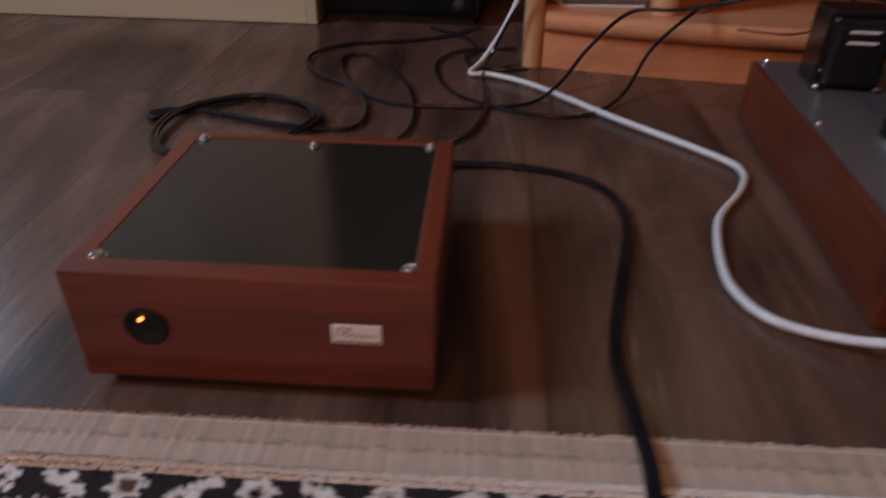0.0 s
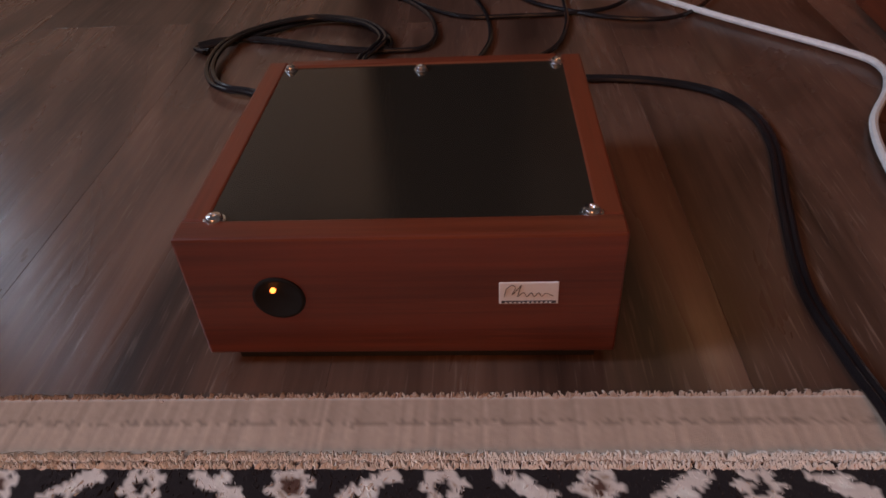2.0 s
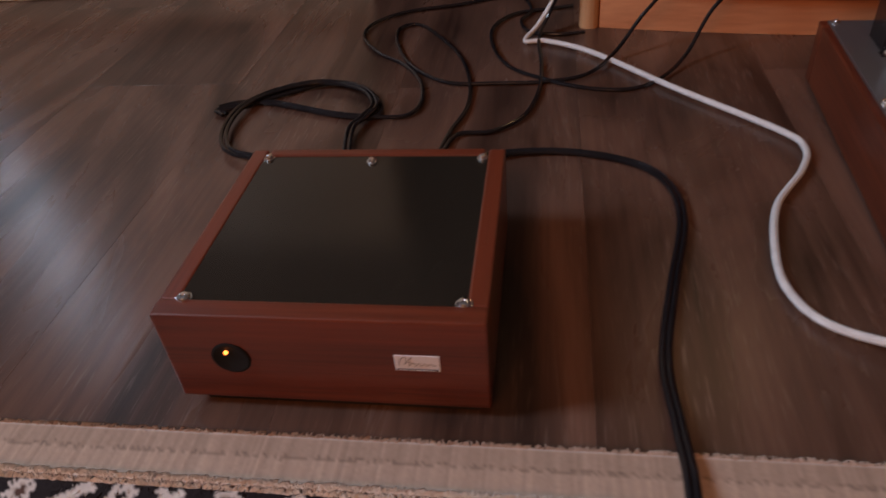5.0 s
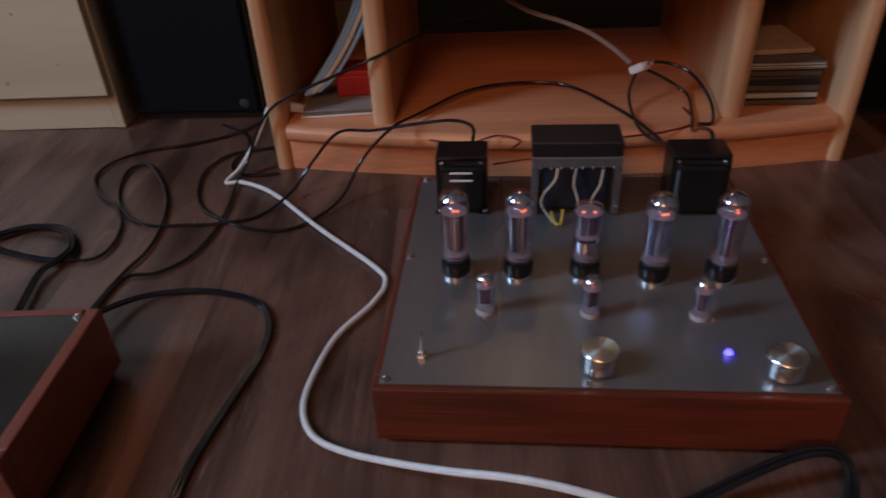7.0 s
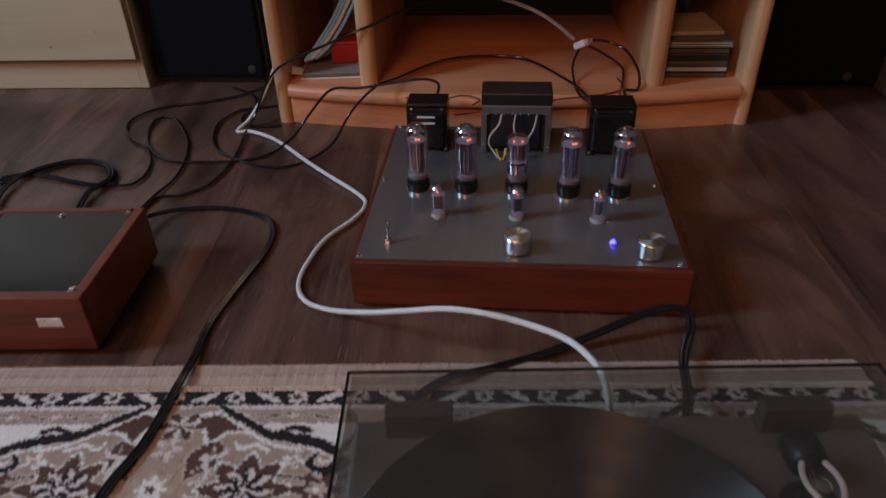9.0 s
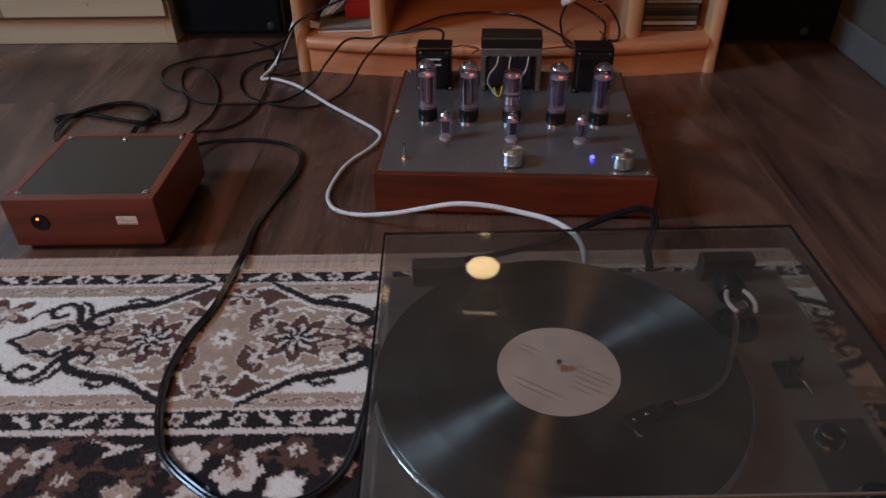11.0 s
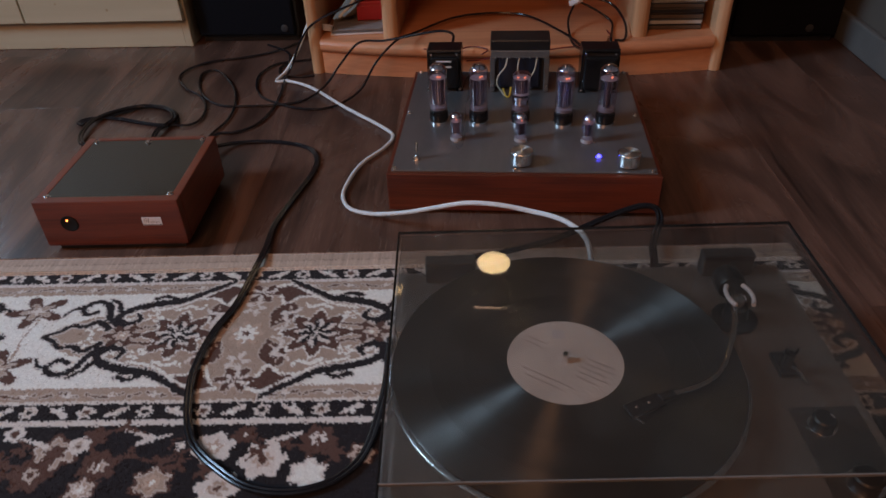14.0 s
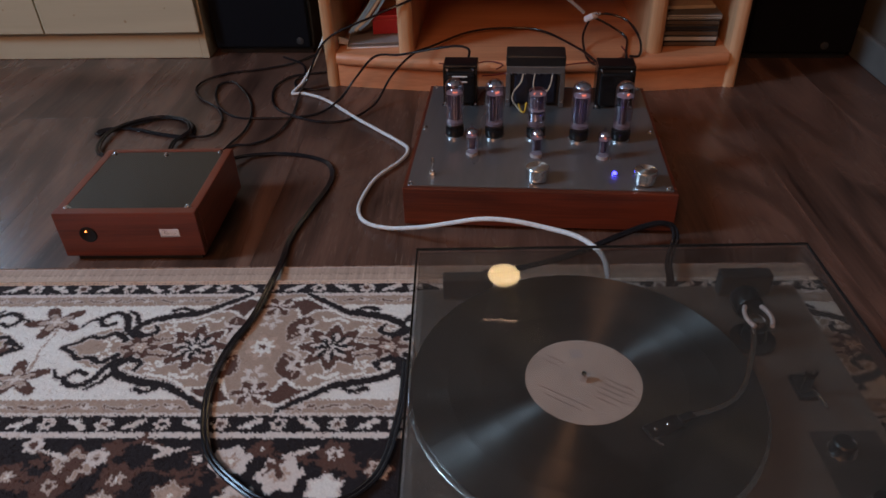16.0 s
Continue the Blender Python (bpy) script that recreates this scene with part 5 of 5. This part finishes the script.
for _x0, _x1 in ((-0.3535, -0.0035), (-0.7145, -0.3565)):
    _d = part("door", block(_x0, _x1, -0.016, 0.0012, 0.064, 0.597, 0.0015), MAPLE, cup, "cream maple door")
    for _kx, _kz, _kr in ((0.08, 0.105, 0.0022), (0.19, 0.090, 0.0030), (0.285, 0.118, 0.0018), (0.24, 0.20, 0.0026)):
        part("knot", turned([(0, 0), (_kr, 0), (_kr * 0.8, 0.0003), (0, 0.0003)], 12, (_x0 + _kx, -0.0159, _kz), turn=pose(0, 0, 0, 90)), KNOT, _d, "brown knot")
    part("handle", hose([((_x0 + _x1) / 2 - 0.06, -0.0165, 0.54), ((_x0 + _x1) / 2 - 0.055, -0.036, 0.54), ((_x0 + _x1) / 2 + 0.055, -0.036, 0.54), ((_x0 + _x1) / 2 + 0.06, -0.0165, 0.54)], 0.004, 8), CHROME, _d, "metal handle", True)


# ---- loudspeakers ----
CLOTH = mat("black_speaker_cloth", (0.004, 0.004, 0.006), 0.9, 0.0, 0.3, 80, 0.4, 900, spec=0.15)
CABINET = mat("black_ash_foil", (0.012, 0.012, 0.013), 0.45, 0.0, 0.3, 30)


def loudspeaker(m, w, badge):
    s = thing("loudspeaker", m, "tall black floor loudspeaker beside the stand", "loudspeaker", "loudspeakers beside the stand")
    part("cabinet", block(0, w, 0.014, 0.30, 0.012, 0.85, 0.003), CABINET, s, "black cabinet")
    part("plinth", block(0.006, w - 0.006, 0.02, 0.29, 0.0005, 0.0118), CABINET, s)
    part("grille", block(0.005, w - 0.005, 0.0, 0.0137, 0.018, 0.84, 0.005, 3), CLOTH, s, "black cloth grille")
    part("badge", turned([(0, 0), (0.008, 0), (0.008, 0.001), (0.005, 0.002), (0, 0.002)], 16, (badge, 0.0, 0.034), turn=pose(0, 0, 0, 90)), mat("dull_badge", (0.028, 0.028, 0.03), 0.5), s, "small grey badge", True)
    return s


loudspeaker(pose(-0.562, 0.648, 0, 0, 0, 3), 0.228, 0.200)
loudspeaker(pose(0.588, 0.672, 0, 0, 0, 3), 0.222, 0.160)

# ---- cables ----
F = 0.0035


def flat(points, z=F):
    return [(*p, z) if len(p) == 2 else p for p in points]


cord("white_cable", [(-0.268, 0.62, 0.10), (-0.267, 0.56, 0.095), (-0.270, 0.515, 0.075), (-0.285, 0.490, 0.042), (-0.304, 0.465, 0.014), (-0.316, 0.437, 0.005), (-0.290, 0.437, 0.005), (-0.236, 0.406, 0.005), (-0.150, 0.321, 0.005), (-0.062, 0.240, 0.005),
                     (-0.044, 0.209, 0.005), (-0.052, 0.171, 0.005), (-0.078, 0.117, 0.005), (-0.087, 0.056, 0.005), (-0.084, 0.016, 0.005), (-0.066, -0.014, 0.006), (-0.030, -0.034, 0.012),
                     (0.020, -0.058, 0.032), (0.065, -0.082, 0.057), (0.106, -0.100, 0.077), (0.145, -0.112, 0.084), (0.185, -0.125, 0.085), (0.222, -0.155, 0.094), (0.245, -0.195, 0.100), (0.252, -0.222, 0.088), (0.254, -0.234, 0.062)],
     0.0030, WHITE_PVC, "white sleeved cable looping over the floor to the turntable")
cord("cable", [(-0.345, 0.062, 0.030), (-0.340, 0.110, 0.022), (-0.315, 0.165, 0.008), (-0.265, 0.186, F), (-0.213, 0.182, F), (-0.174, 0.164, F), (-0.154, 0.131, F), (-0.149, 0.086, F), (-0.157, 0.019, F), (-0.164, -0.056, F), (-0.158, -0.110, 0.006), (-0.154, -0.145, 0.011), (-0.153, -0.175, 0.012),
                    (-0.153, -0.235, 0.012), (-0.162, -0.285, 0.012), (-0.162, -0.333, 0.012), (-0.154, -0.373, 0.012), (-0.137, -0.415, 0.012), (-0.118, -0.441, 0.012), (-0.087, -0.463, 0.012), (-0.055, -0.478, 0.012), (-0.018, -0.480, 0.012),
                    (0.015, -0.468, 0.012), (0.036, -0.445, 0.012), (0.044, -0.419, 0.013), (0.046, -0.385, 0.013), (0.046, -0.345, 0.013), (0.040, -0.29, 0.013)],
     0.0024, RUBBER, "flat black two-core cord snaking over floor and rug", "cable", "", 0.0038)
B = 0.0022
GRP = "black cables on the floor"
cord("cable", flat([(-0.610, 0.232), (-0.622, 0.240), (-0.593, 0.259), (-0.561, 0.286), (-0.528, 0.312), (-0.491, 0.310), (-0.458, 0.281), (-0.444, 0.252), (-0.450, 0.238), (-0.494, 0.242), (-0.565, 0.261), (-0.604, 0.259), (-0.624, 0.246)]), B,
     RUBBER, "coiled black cable behind the power supply box", "cable", GRP, 0.005)
cord("cable", flat([(-0.452, 0.054), (-0.485, 0.110), (-0.532, 0.141), (-0.556, 0.148), (-0.574, 0.162), (-0.590, 0.196), (-0.594, 0.241), (-0.574, 0.279), (-0.530, 0.306), (-0.477, 0.294), (-0.450, 0.259), (-0.453, 0.228), (-0.457, 0.199), (-0.43, 0.10), (-0.425, 0.052)], 0.008), B,
     RUBBER, "coiled black cable behind the power supply box", "cable", GRP, 0.005)
cord("cable", flat([(-0.330, 0.66), (-0.366, 0.604), (-0.420, 0.566), (-0.488, 0.537), (-0.523, 0.495), (-0.523, 0.448), (-0.488, 0.398), (-0.448, 0.366), (-0.417, 0.322), (-0.404, 0.272), (-0.412, 0.244), (-0.440, 0.238), (-0.47, 0.236)]), B,
     RUBBER, "black cable looping over the floor", "cable", GRP)
cord("cable", flat([(-0.360, 0.07), (-0.362, 0.14), (-0.360, 0.211), (-0.353, 0.264), (-0.362, 0.325), (-0.386, 0.391), (-0.421, 0.446), (-0.460, 0.490), (-0.483, 0.476), (-0.473, 0.428), (-0.445, 0.373), (-0.409, 0.335), (-0.375, 0.320), (-0.336, 0.323), (-0.282, 0.330),
                    (-0.237, 0.353), (-0.208, 0.400, 0.012), (-0.180, 0.428, 0.045), (-0.140, 0.430, 0.086), (-0.090, 0.420, 0.094), (-0.03, 0.400, 0.112), (0.02, 0.375, 0.128), (0.046, 0.345, 0.133), (0.048, 0.318, 0.125), (0.048, 0.312, 0.105)]), B,
     RUBBER, "black cable from floor to transformer", "cable", GRP)
cord("cable", flat([(-0.270, 0.56), (-0.300, 0.548), (-0.343, 0.529), (-0.362, 0.480), (-0.352, 0.421), (-0.325, 0.367), (-0.283, 0.337), (-0.239, 0.318), (-0.194, 0.317), (-0.162, 0.345), (-0.135, 0.390, 0.012), (-0.110, 0.425, 0.050), (-0.070, 0.440, 0.088),
                    (-0.045, 0.505, 0.080), (0.017, 0.595, 0.079), (0.086, 0.630, 0.078), (0.165, 0.620, 0.078), (0.235, 0.525, 0.078), (0.268, 0.435, 0.084), (0.276, 0.37, 0.092), (0.278, 0.325, 0.086)]), B,
     RUBBER, "black cable from floor over the stand shelf", "cable", GRP)
cord("cable", flat([(-0.360, 0.06), (-0.358, 0.13), (-0.354, 0.205), (-0.320, 0.218), (-0.294, 0.250), (-0.285, 0.305), (-0.289, 0.369), (-0.300, 0.440, 0.006), (-0.293, 0.472, 0.022), (-0.264, 0.476, 0.078), (-0.228, 0.476, 0.112), (-0.147, 0.478, 0.147), (-0.075, 0.495, 0.174), (-0.005, 0.58, 0.185), (0.05, 0.72, 0.16)]), B,
     RUBBER, "black cable rising into the stand", "cable", GRP)
cord("cable", flat([(-0.40, 0.640), (-0.345, 0.600), (-0.322, 0.545), (-0.330, 0.505), (-0.315, 0.470), (-0.280, 0.462), (-0.248, 0.47)]), 0.0022, RUBBER, "black speaker cable behind the stand foot", "cable", GRP)
cord("cable", [(0.05, -0.215, 0.013), (0.075, -0.17, 0.013), (0.11, -0.130, 0.013), (0.150, -0.105, 0.006), (0.200, -0.078, 0.004), (0.245, -0.056, 0.010), (0.280, -0.041, 0.020), (0.312, -0.029, 0.029), (0.336, -0.024, 0.034),
               (0.352, -0.027, 0.032), (0.356, -0.042, 0.024), (0.348, -0.066, 0.018), (0.341, -0.095, 0.018), (0.336, -0.14, 0.028), (0.322, -0.206, 0.045)], 0.0026,
     RUBBER, "black two-core signal cable looping before the amplifier", "cable", "", 0.0048)
SG = "cables on the stand shelf"
cord("cable", [(0.262, 0.590, 0.116), (0.298, 0.622, 0.112), (0.338, 0.610, 0.102), (0.358, 0.551, 0.086), (0.354, 0.498, 0.0735), (0.335, 0.490, 0.0735)], 0.0024, RUBBER, "black cable curling on the stand shelf", "cable", SG)
cord("cable", [(0.262, 0.585, 0.114), (0.250, 0.560, 0.090), (0.252, 0.520, 0.0745), (0.257, 0.470, 0.0735), (0.268, 0.425, 0.080), (0.280, 0.36, 0.102), (0.288, 0.325, 0.095)], 0.0022, RUBBER, "black cable curling on the stand shelf", "cable", SG)
cord("cable", [(0.268, 0.595, 0.114), (0.305, 0.610, 0.092), (0.336, 0.595, 0.0745), (0.332, 0.527, 0.0735), (0.320, 0.455, 0.080), (0.312, 0.385, 0.115), (0.308, 0.318, 0.138), (0.308, 0.306, 0.115)], 0.0022, RUBBER, "black cable to the output transformer", "cable", SG)
cord("grey_cable", [(0.00, 0.895, 0.19), (0.04, 0.76, 0.190), (0.10, 0.64, 0.186), (0.15, 0.60, 0.180), (0.19, 0.588, 0.167), (0.225, 0.582, 0.146), (0.250, 0.580, 0.126)], 0.0034, mat("grey_cable_sleeve", (0.30, 0.29, 0.30), 0.5), "grey cable hanging into the stand", "cable", SG)
_pl = thing("cable_plug", pose(0.262, 0.582, 0.117, -30, 0, 40), "pale grey plug on the hanging cable", "plug")
part("shell", block(-0.008, 0.008, -0.016, 0.012, -0.006, 0.006, 0.003), PAPER, _pl)
part("tip", turned([(0, 0), (0.003, 0), (0.003, 0.012), (0, 0.012)], 10, (0, -0.016, 0), turn=pose(0, 0, 0, 90)), CHROME, _pl, "metal tip")
RED_WIRE = mat("dark_red_wire", (0.16, 0.012, 0.012), 0.4)
cord("red_wire", [(-0.02, 0.44, 0.0715), (0.03, 0.43, 0.0715), (0.07, 0.455, 0.0715), (0.10, 0.44, 0.0715), (0.09, 0.415, 0.0715)], 0.0013, RED_WIRE, "thin dark red wire on the shelf", "wire", SG)
cord("red_wire", [(0.07, 0.335, 0.090), (0.09, 0.35, 0.086), (0.112, 0.345, 0.092), (0.122, 0.325, 0.098)], 0.0012, RED_WIRE, "thin red wire between transformers", "wire", SG)
cord("red_wire", [(0.185, 0.43, 0.0715), (0.235, 0.452, 0.0715), (0.29, 0.470, 0.0715), (0.33, 0.500, 0.0715), (0.325, 0.55, 0.0715)], 0.0014, RED_WIRE, "thin dark red wire on the shelf", "wire", SG)
# sleeve colour carries the blue of window light falling on the bundle
DAYLIT_SLEEVE = mat("daylit_sleeve", (0.26, 0.53, 0.95), 0.4, 0.0, 0.1, 80)
for i, _o in enumerate((-0.006, 0.003, 0.013, 0.027)):
    cord("pale_cable", [(-0.118 + _o * 0.7, 0.575, 0.262), (-0.130 + _o * 0.7, 0.572, 0.215), (-0.158 + _o * 0.7, 0.566, 0.162), (-0.190 + _o * 0.7, 0.555, 0.118), (-0.212 + _o * 0.6, 0.545, 0.092 + 0.002 * i)], 0.0029, DAYLIT_SLEEVE if i != 2 else WHITE_PVC, "pale cable hanging in the stand, in a bundle tinted with daylight blue", "cable", "pale cables in the stand")
_pl = thing("cable_plug", pose(-0.226, 0.525, 0.082, 0, 20, 40), "small white plug on the stand shelf", "plug")
part("shell", block(-0.010, 0.010, -0.006, 0.006, -0.006, 0.006, 0.002), PAPER, _pl)
part("collar", turned([(0, 0), (0.0035, 0), (0.0035, 0.008), (0, 0.008)], 12, (0.010, 0, 0), turn=pose(0, 0, 0, 0, 90)), CHROME, _pl)

# ---- laminate floor, plank by plank ----
FLOOR = pose(-0.205, -0.09, 0, 0, 0, 5.6)
_edges = [FLOOR.inverted() @ (ROOM @ Vector((x, y, 0))) for x in (WEST - 0.06, EAST + 0.06) for y in (SOUTH - 0.06, NORTH + 0.06)]
FX0, FX1 = (_edges[0].x + _edges[1].x) / 2, (_edges[2].x + _edges[3].x) / 2
FY0, FY1 = (_edges[0].y + _edges[2].y) / 2, (_edges[1].y + _edges[3].y) / 2
floor = tagged(part("floor", block(FX0, FX1, FY0, FY1, -0.05, -0.006), BLACK), "dark walnut laminate floor", "floor", kind="structure")
floor.matrix_world = FLOOR
PLW, PLL = 0.193, 1.29
_boards = {}


def plank(x0, x1, y0, y1):
    """A laminate board cut to the room; boards of one size share a mesh."""
    size = (round(x1 - x0, 3), round(y1 - y0, 3))
    if size not in _boards:
        b = block(0.00005, size[0] - 0.00005, 0.00005, size[1] - 0.00005, -0.0055, 0.0, 0.0001, 1)
        me = bpy.data.meshes.new("plank")
        b.to_mesh(me)
        b.free()
        me.materials.append(LAMINATE)
        _boards[size] = me
    ob = new("plank", _boards[size])
    ob.parent = floor
    ob.location = (x0, y0, 0)


_rnd = random.Random(7)
for i in range(-9, 7):
    _off = _rnd.uniform(-0.9, 0)
    for j in range(-3, 3):
        _x0, _x1 = max(i * PLW, FX0), min((i + 1) * PLW, FX1)
        _y0, _y1 = max(j * PLL + _off, FY0), min((j + 1) * PLL + _off, FY1)
        if _x1 - _x0 > 0.01 and _y1 - _y0 > 0.01:
            plank(_x0, _x1, _y0, _y1)
